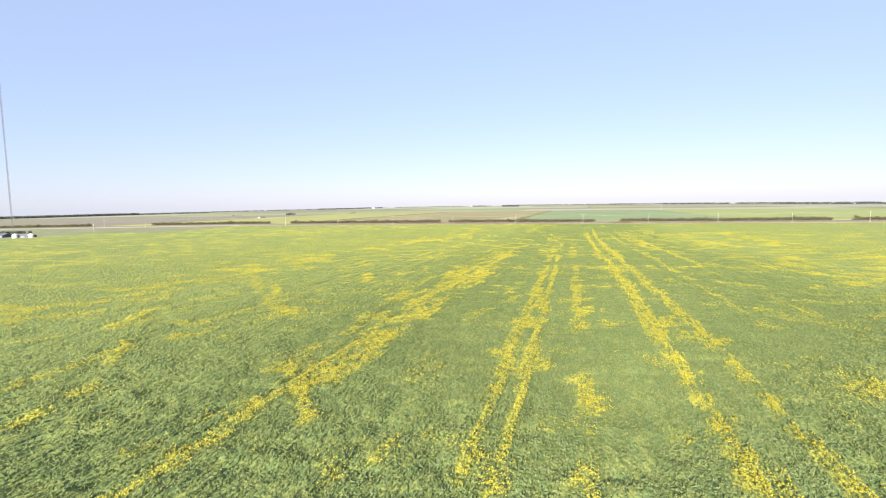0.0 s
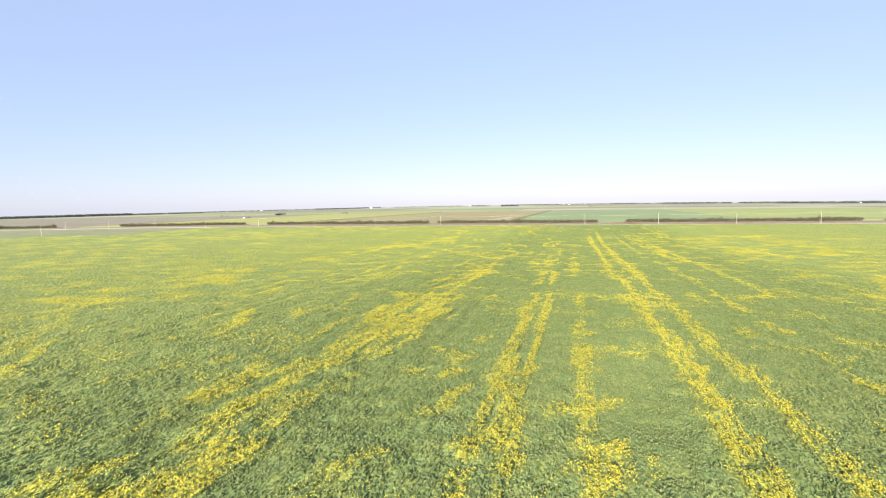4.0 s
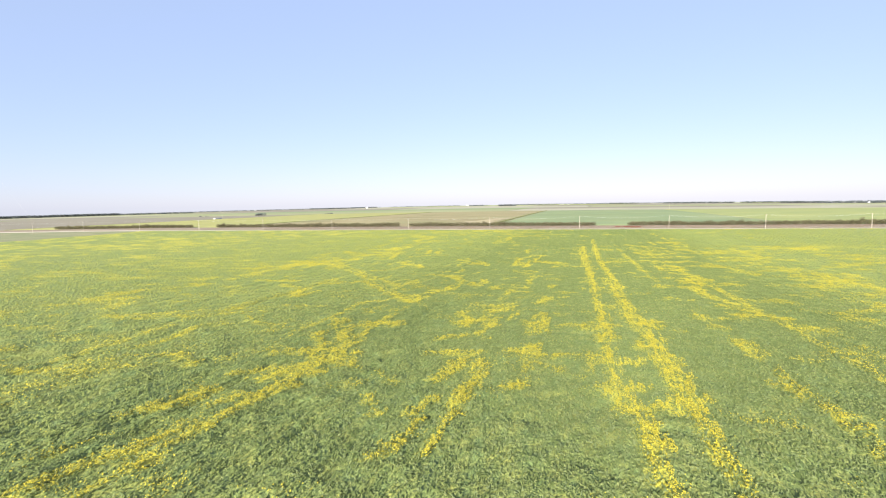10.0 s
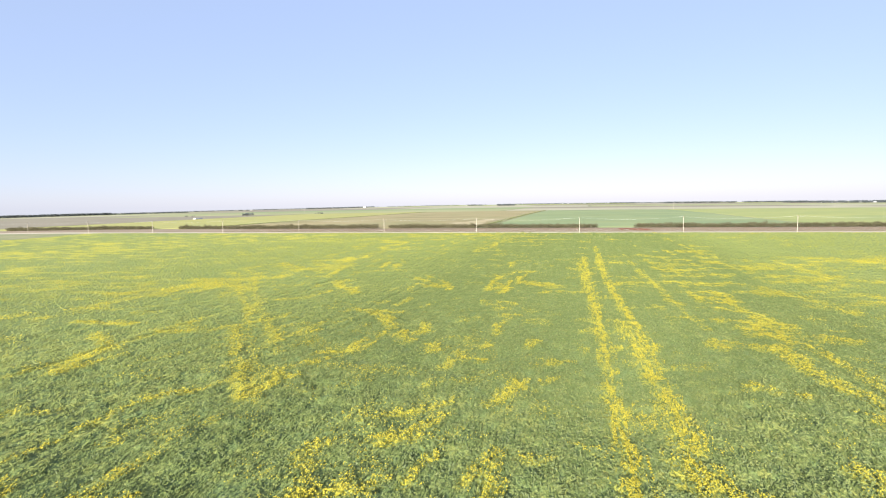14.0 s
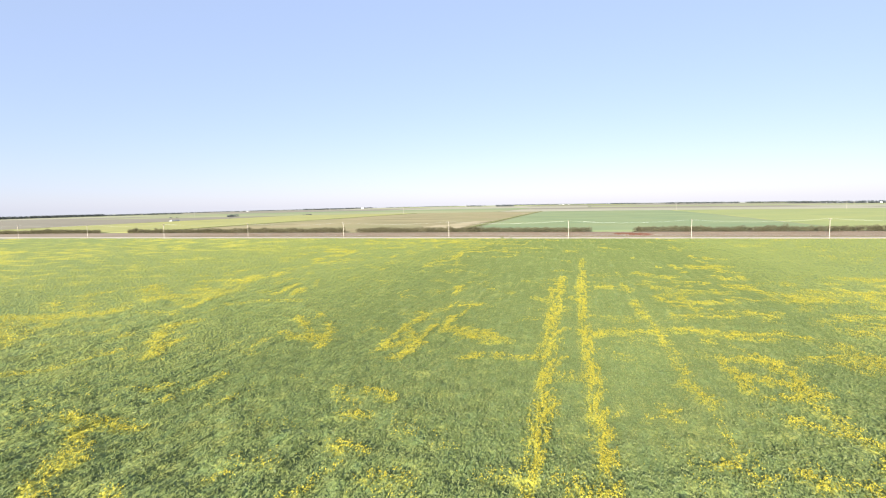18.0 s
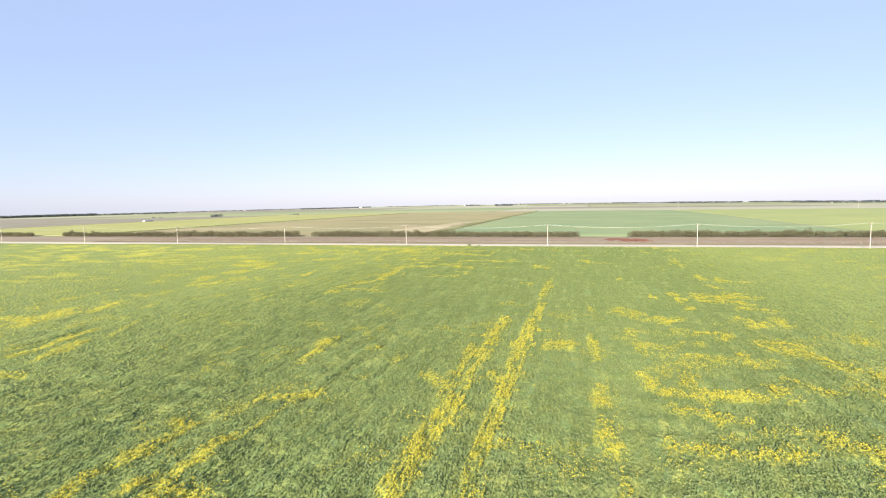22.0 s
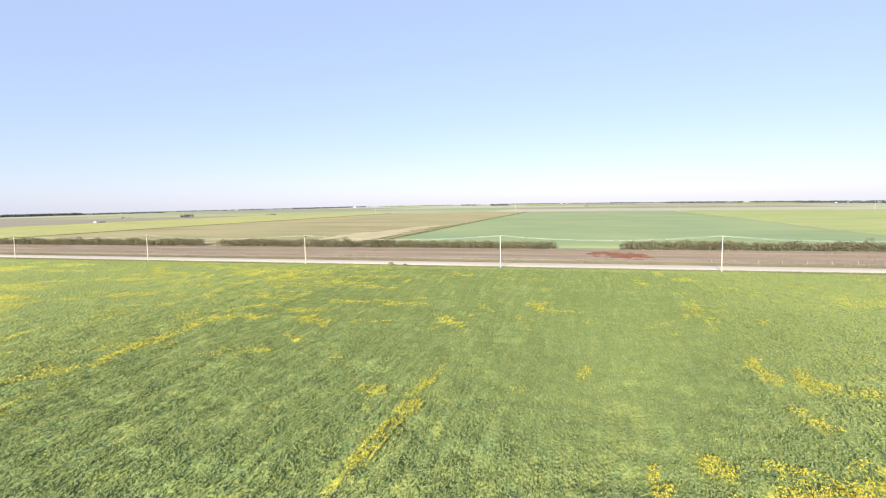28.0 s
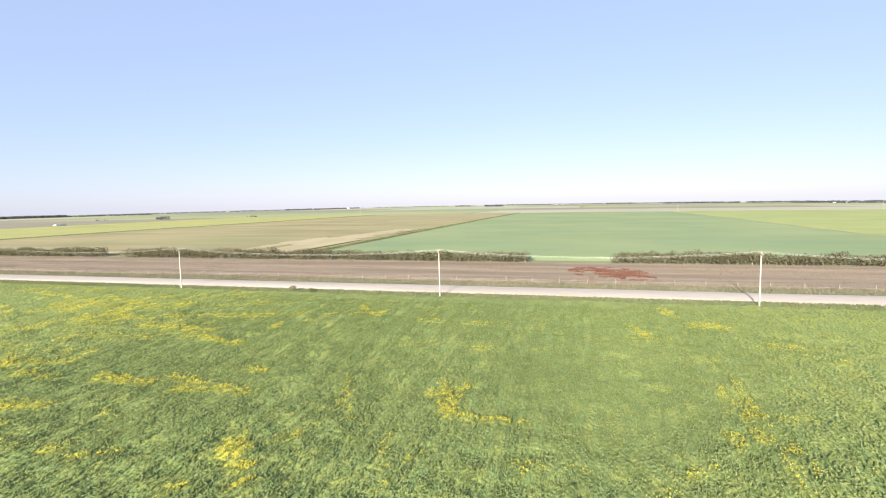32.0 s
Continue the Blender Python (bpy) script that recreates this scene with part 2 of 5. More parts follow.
def ground_z(x, y):
    x, y = np.asarray(x, float), np.asarray(y, float)
    i = np.clip(np.searchsorted(GX, x) - 1, 0, len(GX) - 2)
    j = np.clip(np.searchsorted(GY, y) - 1, 0, len(GY) - 2)
    fx, fy = (x - GX[i]) / (GX[i + 1] - GX[i]), (y - GY[j]) / (GY[j + 1] - GY[j])
    return (GZ[i, j] * (1 - fx) + GZ[i + 1, j] * fx) * (1 - fy) + (GZ[i, j + 1] * (1 - fx) + GZ[i + 1, j + 1] * fx) * fy


def grid_faces(nx, ny):
    i, j = np.meshgrid(np.arange(nx - 1), np.arange(ny - 1), indexing="ij")
    a = (i * ny + j).ravel()
    return np.stack([a, a + ny, a + ny + 1, a + 1], 1)


def sheet(name, xs, ys, z, material, parent=None, keep=None, label=""):
    x, y = np.meshgrid(xs, ys, indexing="ij")
    f = grid_faces(len(xs), len(ys))
    if keep is not None:
        f = f[keep(x.ravel()[f].mean(1), y.ravel()[f].mean(1))]
    return arrays(name, np.stack([x.ravel(), y.ravel(), z.ravel()], 1), f, material, parent, label, True)


ground = tagged(sheet("ground", GX, GY, GZ, GRASS), "green and tan grassy prairie ground", "ground", kind="structure")

# ---- gravel road ----
road_x = np.arange(-1500, 1500.1, 3.0)
profile = [(4.0, -0.05), (4.4, 0.10), (5.6, 0.26), (8.8, 0.36), (12.2, 0.26), (13.3, 0.10), (13.7, -0.05)]
rx, ry = np.meshgrid(road_x, [p[0] for p in profile], indexing="ij")
rz = ground_z(rx, ry) + np.array([p[1] for p in profile])[None, :]
wob = np.zeros_like(rx)
for k, s in ((0, 1), (1, 1), (5, 1), (6, 1)):
    wob[:, k] = (fbm(road_x / 9.0, 3.0 + s * (k > 3) * 40.0 + 0 * road_x) - 0.5) * 0.9
road = arrays("road", np.stack([rx.ravel(), (ry + wob).ravel(), rz.ravel()], 1), grid_faces(len(road_x), len(profile)), GRAVEL, smooth=True)
tagged(road, "pale dusty gravel country road with soft edges", "road", kind="structure")

# ---- fields beyond the road ----
def field(name, label, x0, x1, y0, y1, h, material, step=12.0):
    xs = np.unique(np.concatenate([np.linspace(x0, x1, max(4, int((x1 - x0) / step))), [x0 + 4, x1 - 4]]))
    ys = np.unique(np.concatenate([np.linspace(y0, y1, max(4, int((y1 - y0) / step))), [y0 + 4, y1 - 4]]))
    x, y = np.meshgrid(xs, ys, indexing="ij")
    z = ground_z(x, y) + h * (0.85 + 0.3 * fbm(x / 15, y / 15))
    edge = (x <= x0) | (x >= x1) | (y <= y0) | (y >= y1)
    z[edge] = ground_z(x, y)[edge] - 0.05
    return tagged(sheet(name, xs, ys, z, material), label, "field", kind="structure")


field("wheat_field", "smooth blue-green wheat field behind the hedge", -104, 128, 66, 785, 0.6, F_GREEN)
field("lime_field", "yellow-green field of early flowering canola", 131, 520, 66, 785, 0.6, F_LIME)
field("green_field", "mid-green grain field far beyond the road", 526, 1500, 66, 785, 0.6, F_GREEN, 25)
field("tan_field", "tan and olive pulse field with thin rows", -374, -113, 66, 785, 0.35, F_TAN)
field("yellow_field", "bright yellow flowering field beyond the hedge", -672, -378, 66, 785, 0.6, F_YELLOW)
field("fallow_field", "brown-grey fallow field", -1600, -680, 66, 785, 0.35, F_BROWN, 25)
kinds = [("pasture_field", "pale dry pasture far off", F_HAZED_PALE), ("olive_field", "olive green pasture far off", F_HAZED_OLIVE), ("stubble_field", "brown-grey stubble field far off", F_BROWN),
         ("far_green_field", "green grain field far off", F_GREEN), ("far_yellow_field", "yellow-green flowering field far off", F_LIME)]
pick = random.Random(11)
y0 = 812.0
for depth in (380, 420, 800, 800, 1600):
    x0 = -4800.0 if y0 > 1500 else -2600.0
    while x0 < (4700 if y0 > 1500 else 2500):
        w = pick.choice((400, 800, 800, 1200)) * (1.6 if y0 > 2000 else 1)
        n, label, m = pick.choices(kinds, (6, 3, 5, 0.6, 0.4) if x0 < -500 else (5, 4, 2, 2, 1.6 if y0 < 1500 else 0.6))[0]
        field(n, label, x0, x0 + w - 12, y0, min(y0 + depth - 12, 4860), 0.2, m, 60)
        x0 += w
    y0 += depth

# ---- dry strip between fence and hedge ----
sx, sy = np.arange(-700, 700.1, 4.0), np.concatenate([[20.5], np.arange(21.5, 60, 2.0), [61.0]])
x, y = np.meshgrid(sx, sy, indexing="ij")
z = ground_z(x, y) + 0.10 + 0.12 * fbm(x / 5, y / 2)
z[:, 0] = z[:, -1] = ground_z(x, y)[:, 0] - 0.03
tagged(sheet("fallow_strip", sx, sy, z, DRY_SOIL), "pinkish brown weedy fallow strip along the road", "ground", kind="structure")


# ---- loose leaves as triangles ----
def blades(name, x, y, z, length, width, lean, material, parent=None, label="", toward=0.0, along=0.0):
    """One leaf-shaped triangle a place, turned at random; lean 0 lies flat, 1 stands up. toward: how far the leaves turn to the light; along: how far they point along the rows."""
    n = len(x)
    if toward:
        face = np.array([sun_way.x, sun_way.y, 0.0]) * toward + np.array([0, 0, 0.7]) + rng.normal(0, 0.22, (n, 3))
        face /= np.linalg.norm(face, axis=1)[:, None]
        d = np.cross(face, rng.normal(0, 1, (n, 3)) + np.array([along, 0, 0]))
        d /= np.linalg.norm(d, axis=1)[:, None] + 1e-6
        s = np.cross(face, d)
    else:
        a = rng.random(n) * 2 * math.pi
        up = np.clip(rng.normal(lean, 0.28, n), -0.2, 1.35)
        d = np.stack([np.cos(a) * np.cos(up), np.sin(a) * np.cos(up), np.sin(up)], 1)
        s = np.stack([-np.sin(a), np.cos(a), rng.normal(0, 0.35, n)], 1)
    l = (length * (0.6 + 0.8 * rng.random(n)))[:, None]
    w = (width * (0.6 + 0.8 * rng.random(n)))[:, None]
    c = np.stack([x, y, z], 1)
    v = np.stack([c - d * l * 0.5 - s * w * 0.5, c - d * l * 0.35 + s * w * 0.5, c + d * l * 0.5], 1).reshape(-1, 3)
    return arrays(name, v, np.arange(3 * n).reshape(-1, 3), material, parent, label)


# ---- canola: where it blooms ----
def across(x, y):
    """Distance across the drilling rows, which lean slightly from the y axis."""
    return x + 0.028 * (y + 300)


# wheel tracks that bloom thinly over long stretches: across, half width, from y, to y, strength
STRIPS = [
    (-61.5, 0.9, -500, -330, 0.36), (-57.5, 0.8, -500, -280, 0.30), (-33.2, 0.5, -500, -270, 0.25), (-8.2, 0.5, -460, -120, 0.25),
    (1.0, 1.0, -480, -150, 0.30), (-67.0, 0.7, -420, -190, 0.25), (-88.0, 1.0, -480, -180, 0.30), (-120.0, 1.2, -480, -120, 0.3), (34.0, 1.4, -480, -130, 0.4),
]
# where the crop stands in bloom, stretch by stretch northwards: streaks from x, y to x, y and their half width
STREAKS, PALE_STREAKS = [], []
STREAKS += [
    (-56.7, -475.9, -55.7, -467.2, 0.8), (-73.9, -470, -75, -466.7, 0.9), (-29.2, -466.2, -29.1, -467.9, 0.8), (-42.8, -467.6, -42.9, -465.1, 0.7), (-18.4, -464.3, -18.5, -466.2, 1.1), (-75.1, -463.4, -75.6, -461.2, 0.8), (-57.7, -461.8, -56.6, -458.8, 0.8),
    (-61.2, -449.8, -50.9, -463.4, 0.9), (-56.2, -457.6, -54, -448.2, 1.4), (-56, -450.4, -53.2, -453.9, 1.2), (-61.1, -453.1, -60.2, -451, 0.8), (-29.3, -448.2, -28.7, -455.3, 1.1), (-80.5, -455.1, -87.1, -446.8, 0.9), (-56.9, -454.9, -56.9, -447, 1.),
    (-60.2, -451, -60.3, -447.8, 0.8), (-52.9, -451.9, -52.8, -445, 0.8), (-54.1, -452.1, -53.8, -442.3, 0.9), (-37.9, -448.9, -37.6, -445.1, 0.6), (-35.7, -447, -33, -444.5, 0.8),
]
STREAKS += [
    (-3.8, -444, -3.5, -446.1, 1.2), (-35.8, -438.8, -34.9, -449.5, 0.7), (-60.9, -445.3, -62, -442.6, 0.7), (-34.8, -442.7, -33.1, -444, 0.8), (-56.9, -447, -56.5, -438.6, 0.9), (-37.8, -440.4, -37.1, -444.9, 1.1), (-83.2, -443.3, -80.9, -441.2, 0.8),
    (-54, -448.2, -54.2, -435.9, 1.4), (-21, -417.6, -18.8, -464.7, 0.75), (-39, -441.7, -37.8, -440.4, 1.1), (-56.5, -438.6, -55.7, -435.4, 1.2), (-37.9, -434.3, -37.7, -439.3, 0.8), (-88.2, -436.3, -85.4, -434.6, 1.1), (-96.3, -440.8, -101.6, -428.4, 1.2),
    (-60.9, -436.6, -60.7, -432.1, 0.9), (-55.7, -435.4, -53.5, -433.2, 1.2), (-14.5, -418.9, -14, -444.9, 0.9), (-15.8, -429.2, -13.2, -430.6, 1.), (-20.4, -413.3, -19.4, -446.2, 0.9),
]
STREAKS += [
    (-17.1, -427.3, -15.2, -431.2, 0.9), (-39.1, -424.3, -37.9, -432.9, 0.6), (-103.8, -429.8, -99.8, -426.9, 0.9), (-61.7, -429.3, -60.2, -424.4, 0.9), (-61.4, -426.1, -58.9, -426, 0.9), (-55.5, -428, -52.4, -423.9, 1.2), (-80.5, -421.8, -73.1, -428.9, 1.),
    (-57.7, -426.2, -56.1, -423.8, 1.1), (-37.5, -422.3, -36.8, -427.6, 1.4), (-80, -423.3, -74, -426.2, 1.3), (-30.2, -423.1, -28.9, -426.3, 0.9), (-63.5, -426.6, -60.3, -422.5, 0.9), (-56.1, -423.8, -52.7, -425, 1.1), (-56.9, -428.9, -52.6, -419.6, 1.6),
    (-18.9, -430.7, -21, -417.6, 0.9), (-36, -421.9, -34.8, -424.9, 0.8), (-26.2, -422.1, -25.3, -424.7, 0.9), (-81.6, -422.1, -76.4, -422.4, 1.), (-36.7, -373.8, -34.5, -469.8, 0.55),
]
STREAKS += [
    (-17.5, -419.2, -19, -423.8, 1.3), (-56.8, -416.4, -53, -423.1, 1.), (-20.1, -419, -17.5, -419.2, 1.3), (-45.7, -420.2, -44.2, -417.6, 0.8), (-58.5, -418.2, -56.8, -416.4, 1.), (-31.5, -416.2, -28.9, -417.6, 0.9), (-54.6, -418, -53.4, -414.1, 0.8),
    (-28.3, -413.2, -29.3, -418.5, 1.1), (-39.7, -362.3, -36.8, -469.1, 0.55), (-85.9, -418, -88.7, -410, 0.9), (-39, -415.1, -37.4, -412.7, 0.9), (-31, -412.6, -28.3, -413.2, 1.1), (-16, -406.8, -14.5, -418.9, 0.9), (-36, -406.8, -35, -417.7, 0.6),
    (-64.7, -411.4, -64.1, -409.2, 0.7), (-62.7, -411.5, -62.7, -405.7, 1.5), (-15.2, -391.3, -14.6, -423.9, 0.9), (-19.9, -389.6, -20.2, -424.7, 1.), (-42.8, -410, -41.1, -404.1, 0.8),
]
STREAKS += [
    (-32.2, -406.8, -29, -405.2, 1.1), (-17, -344.2, -13.3, -465.2, 0.75), (-63.3, -406.3, -64.1, -402.9, 1.), (-88.7, -410, -97.6, -398.2, 0.9), (-58.8, -415.9, -56.8, -392.2, 1.), (-31.5, -387.4, -29.9, -419.4, 0.8), (-37, -411.8, -37.8, -393.6, 0.5),
    (-60.8, -403.6, -59.9, -400.3, 0.9), (-69.4, -402.1, -68.8, -401.1, 0.9), (-56.8, -401.9, -55.7, -399.2, 1.), (-43.8, -401.5, -43.3, -399.3, 0.9), (-39.7, -401.1, -37.8, -399.3, 1.2), (-6.5, -394.2, -5.1, -397, 0.9), (-43, -394.2, -43.9, -396.3, 0.8),
    (-20.2, -390.4, -21.2, -396.4, 1.1), (-59.7, -395.2, -59.6, -391.5, 0.8), (-47.5, -392.2, -43, -394.2, 0.8), (-20.2, -390.4, -19.7, -393.4, 1.), (-53, -396.7, -51.4, -386.6, 0.7),
]
STREAKS += [
    (-30.8, -387, -30.6, -393.8, 0.7), (-57.3, -392.2, -56.4, -387.8, 1.), (-27.6, -386.8, -23.8, -390.9, 0.7), (-38.8, -378.6, -38.6, -396.6, 0.7), (-78.6, -389.8, -80, -384.2, 1.), (-55.9, -387.7, -53.4, -383.9, 1.1), (-56.4, -387.8, -56.8, -381, 1.),
    (-52.9, -385.2, -53.3, -380.8, 1.), (-31.1, -383.2, -30.1, -381.5, 0.8), (-37.1, -364.4, -35.8, -399.5, 0.55), (-21.6, -370.7, -20.2, -390.4, 1.1), (-55.5, -387.2, -54.3, -373.1, 1.4), (-38.9, -378, -38.9, -382.2, 0.6), (-31.8, -377, -31.1, -383.2, 0.8),
    (-80, -384.2, -85.5, -375.2, 1.), (-57.8, -381.1, -58.2, -374.9, 1.), (-53.9, -380.1, -54.1, -373.9, 0.9), (-11, -375.4, -10.3, -378.2, 0.8), (-60.5, -378.9, -62.4, -374.7, 1.),
]
STREAKS += [
    (-73.1, -379.8, -76.2, -373.7, 0.8), (-53.4, -383.9, -53, -367.9, 1.1), (-57.1, -376.7, -56.1, -371.5, 1.2), (-62.1, -377.9, -62.9, -370.1, 1.3), (-7.3, -369.4, -5.9, -375.8, 0.9), (-21.8, -327.3, -21, -417.6, 0.75), (-17.2, -350, -16, -394.5, 1.1),
    (-59.6, -376.4, -61.5, -366.9, 0.9), (-40.3, -366.6, -38.9, -373.5, 0.9), (-38.9, -374.7, -39.1, -364.8, 0.7), (-62.9, -370.1, -60.7, -363.1, 1.3), (-37, -350.6, -36, -378.8, 0.6), (-56, -370.4, -52.8, -356.7, 1.1), (-22.1, -349.6, -21.5, -377.2, 1.),
    (-61.5, -366.9, -61, -358.6, 1.), (-20.5, -352.6, -21.6, -370.7, 1.1), (-60.7, -363.1, -54.4, -359.9, 1.3), (-97.2, -363.2, -92.9, -357.8, 0.9), (-17.6, -343.6, -16.1, -377, 1.1),
]
STREAKS += [
    (-39.1, -353.5, -39.8, -366.4, 0.7), (-61.3, -360.6, -61.8, -357.9, 0.9), (-7.8, -355.7, -6.8, -361.1, 1.), (-36.7, -361.2, -36.6, -354.1, 0.5), (-31.8, -351.8, -31.2, -362.9, 0.8), (-61, -358.6, -59.7, -355.9, 1.), (-64.4, -358.6, -64.4, -355.2, 1.2),
    (-58.9, -358.6, -58, -354.5, 1.), (-22.9, -354.9, -18.3, -357.2, 1.4), (-64.4, -355.2, -60.7, -354.3, 1.2), (-67, -354.9, -64.5, -354.2, 1.), (-49.6, -353.2, -45.9, -355.4, 1.1), (-58, -354.5, -55.8, -352.1, 1.), (-60.3, -354.2, -59.5, -352, 0.7),
    (-24.1, -351.5, -20.5, -352.6, 1.1), (-39.4, -353.7, -39.6, -349, 0.7), (-31.9, -351.8, -31, -350.1, 0.9), (-56.8, -392.2, -56.2, -309.5, 1.), (-28.2, -349.4, -25.5, -351.5, 0.9),
]
STREAKS += [
    (-37.3, -353.2, -37.1, -347.4, 0.6), (-12, -347.2, -10.6, -353, 0.8), (-23.3, -350.9, -18.6, -349.1, 1.3), (-28.1, -351, -19.7, -349, 0.8), (-25, -348.6, -23.5, -349.7, 1.2), (-23.5, -349.7, -21.1, -346.9, 1.2), (-17.7, -345.2, -16.9, -349.3, 1.1),
    (-7.9, -346.3, -5.9, -348, 1.), (-12.2, -346.1, -10.9, -347.8, 0.9), (-4.2, -347.6, 2, -344, 1.3), (-21.9, -341.8, -21.2, -347, 1.), (-59.8, -341.9, -57.7, -341.4, 0.9), (-61, -347.5, -57.6, -335.2, 1.1), (-86.8, -343, -79.5, -339.2, 0.8),
    (-40.9, -337.4, -40.2, -333.8, 0.8), (-18.1, -322.8, -17.5, -348.1, 0.8), (-65.2, -335.9, -62.3, -330.7, 0.9), (-39.9, -337.1, -40.4, -327.9, 0.7), (-62.6, -333.5, -62.9, -330.5, 0.9),
]
STREAKS += [
    (-23.3, -321.7, -21.7, -341.6, 0.7), (-99.2, -335.2, -93.1, -327.8, 0.8), (-59.4, -332.7, -58.2, -330.1, 1.), (-55.8, -331.8, -55.8, -328.7, 0.7), (-64.5, -330, -61.7, -328.4, 0.6), (-45.9, -327.9, -43.7, -330.2, 0.6), (-41, -329.5, -40.4, -325.7, 0.8),
    (-87.7, -328.2, -80.7, -326.6, 1.), (-55.8, -328.7, -54.6, -325.7, 0.7), (-38.2, -328.1, -38.3, -323.5, 0.6), (-37.8, -336.6, -37.4, -313.7, 0.6), (-7.1, -322.3, -6.5, -325, 0.8), (-23.4, -325.1, -17.7, -321.6, 1.6), (-62.8, -324.5, -61, -321.7, 0.9),
    (-61, -321.7, -56.9, -323.1, 0.9), (-54, -321.2, -54.6, -322.5, 1.), (-59.1, -322.4, -54, -321.2, 1.), (-75.4, -319.3, -70.1, -322.5, 1.), (-79.3, -321.8, -75.4, -319.3, 1.),
]
STREAKS += [
    (-34.2, -321.6, -32.5, -319.3, 1.1), (-18.8, -314.9, -17.7, -324.3, 1.1), (-59.6, -324.8, -54.6, -314, 1.3), (-41.7, -320.5, -40.7, -318, 0.8), (-26.3, -319.7, -21.6, -318.6, 0.9), (-37.8, -322.5, -38, -313.5, 0.8), (-41.4, -320.7, -40.4, -314.4, 1.),
    (-17.2, -312.3, -17.5, -322.6, 0.8), (-9, -315.4, -8.4, -318.6, 0.9), (-60.3, -315.2, -52, -318.6, 1.4), (-24.2, -307.2, -23.7, -325.2, 1.1), (-41.2, -319.3, -40.4, -312.6, 1.1), (-83, -317.6, -82.1, -313.4, 0.9), (-8.7, -314.6, -7.2, -315.6, 0.7),
    (-63.3, -316.4, -56, -311.3, 1.), (-63.2, -306.8, -55.3, -316.1, 0.9), (-44.5, -312, -39.8, -310.9, 1.), (-21.8, -310.2, -17.9, -312.5, 1.3), (-35, -309.8, -31.8, -310.5, 1.),
]
STREAKS += [
    (-82.1, -313.4, -83.4, -306.4, 0.9), (-30.7, -310.3, -26.2, -309.2, 0.8), (-31.8, -310.5, -33.4, -306, 1.), (-62.4, -307.7, -62.9, -305.4, 0.8), (-58.2, -308.7, -60.1, -303.8, 0.8), (-20.5, -302.7, -16.7, -309.1, 1.), (-18.6, -294.2, -18.8, -314.9, 1.1),
    (-45.8, -305.6, -42.6, -302.7, 0.8), (-75.8, -301.9, -70.7, -302.2, 0.5), (-7.7, -298.2, -8.1, -304.9, 1.), (-100.8, -303.4, -91, -299.5, 0.7), (-41.5, -301.7, -40.9, -299.1, 0.8), (-80.5, -298.2, -75.8, -301.9, 0.5), (-62.1, -302.9, -54.3, -297, 1.),
    (-62.7, -301.5, -66, -296.3, 0.8), (-34.7, -299.2, -32.6, -297.8, 0.8), (-63.7, -299.6, -63.9, -297.1, 0.9), (-55.6, -298.7, -54.1, -297.2, 0.8), (-77.6, -299.2, -78.7, -296.4, 0.7),
]
STREAKS += [
    (-60, -298.7, -54.4, -296.1, 0.8), (-104.5, -302.8, -85.4, -291.9, 0.9), (-24.7, -287.2, -24.4, -307.3, 0.9), (-91, -299.5, -80.7, -293.4, 0.7), (-34.8, -295.4, -32.5, -297.4, 0.9), (-43.7, -293.4, -44.1, -296.9, 0.8), (-26.9, -295.1, -24.1, -293.9, 0.8),
    (-40.5, -292.6, -40.7, -296.1, 1.), (-33, -292, -33.3, -296.2, 1.), (-30.6, -293.6, -29.4, -292.7, 0.8), (-45.7, -295.1, -40.7, -290.8, 1.1), (-35.5, -293.7, -33, -292, 1.), (-16.7, -289, -18.5, -293.4, 1.2), (-46.8, -288.7, -43.7, -293.4, 0.8),
    (-9.7, -290.3, -8.2, -290.8, 0.8), (-87.7, -292.4, -80.2, -287.4, 0.7), (-20.8, -283, -18.9, -296.6, 1.), (-62.2, -290.2, -62.6, -288.8, 0.8), (-33.6, -283.9, -32.7, -294.1, 0.7),
]
STREAKS += [
    (1.7, -286.9, 4.9, -288.7, 1.), (-77.3, -287.8, -72.9, -286.7, 0.7), (-38.4, -289.5, -37.9, -284.9, 0.6), (-19.3, -284.8, -16.7, -289, 1.2), (-47.5, -287.1, -46.1, -286, 0.7), (-34.5, -288.6, -33.6, -283.9, 0.7), (-31.4, -284.9, -29.6, -284.5, 0.7),
    (-42.9, -284.5, -42.2, -282.8, 1.), (-39.9, -285.1, -39.5, -282.1, 0.8), (-9.8, -281.1, -8.6, -284.8, 0.9), (-42.7, -286.1, -38.7, -278.6, 0.8), (-67.6, -282.5, -67.1, -279.9, 0.8), (-25.2, -261.1, -23.6, -300.1, 0.85), (-3.8, -279.2, 2.9, -280.9, 1.2),
    (-67.1, -279.9, -65.2, -278.8, 0.8), (-45.5, -281.2, -39.3, -275.4, 0.6), (-20.5, -256.6, -19, -298.9, 1.), (-58.9, -278.8, -58.3, -271.8, 0.7), (-60.3, -277, -60.3, -272.5, 0.9),
]
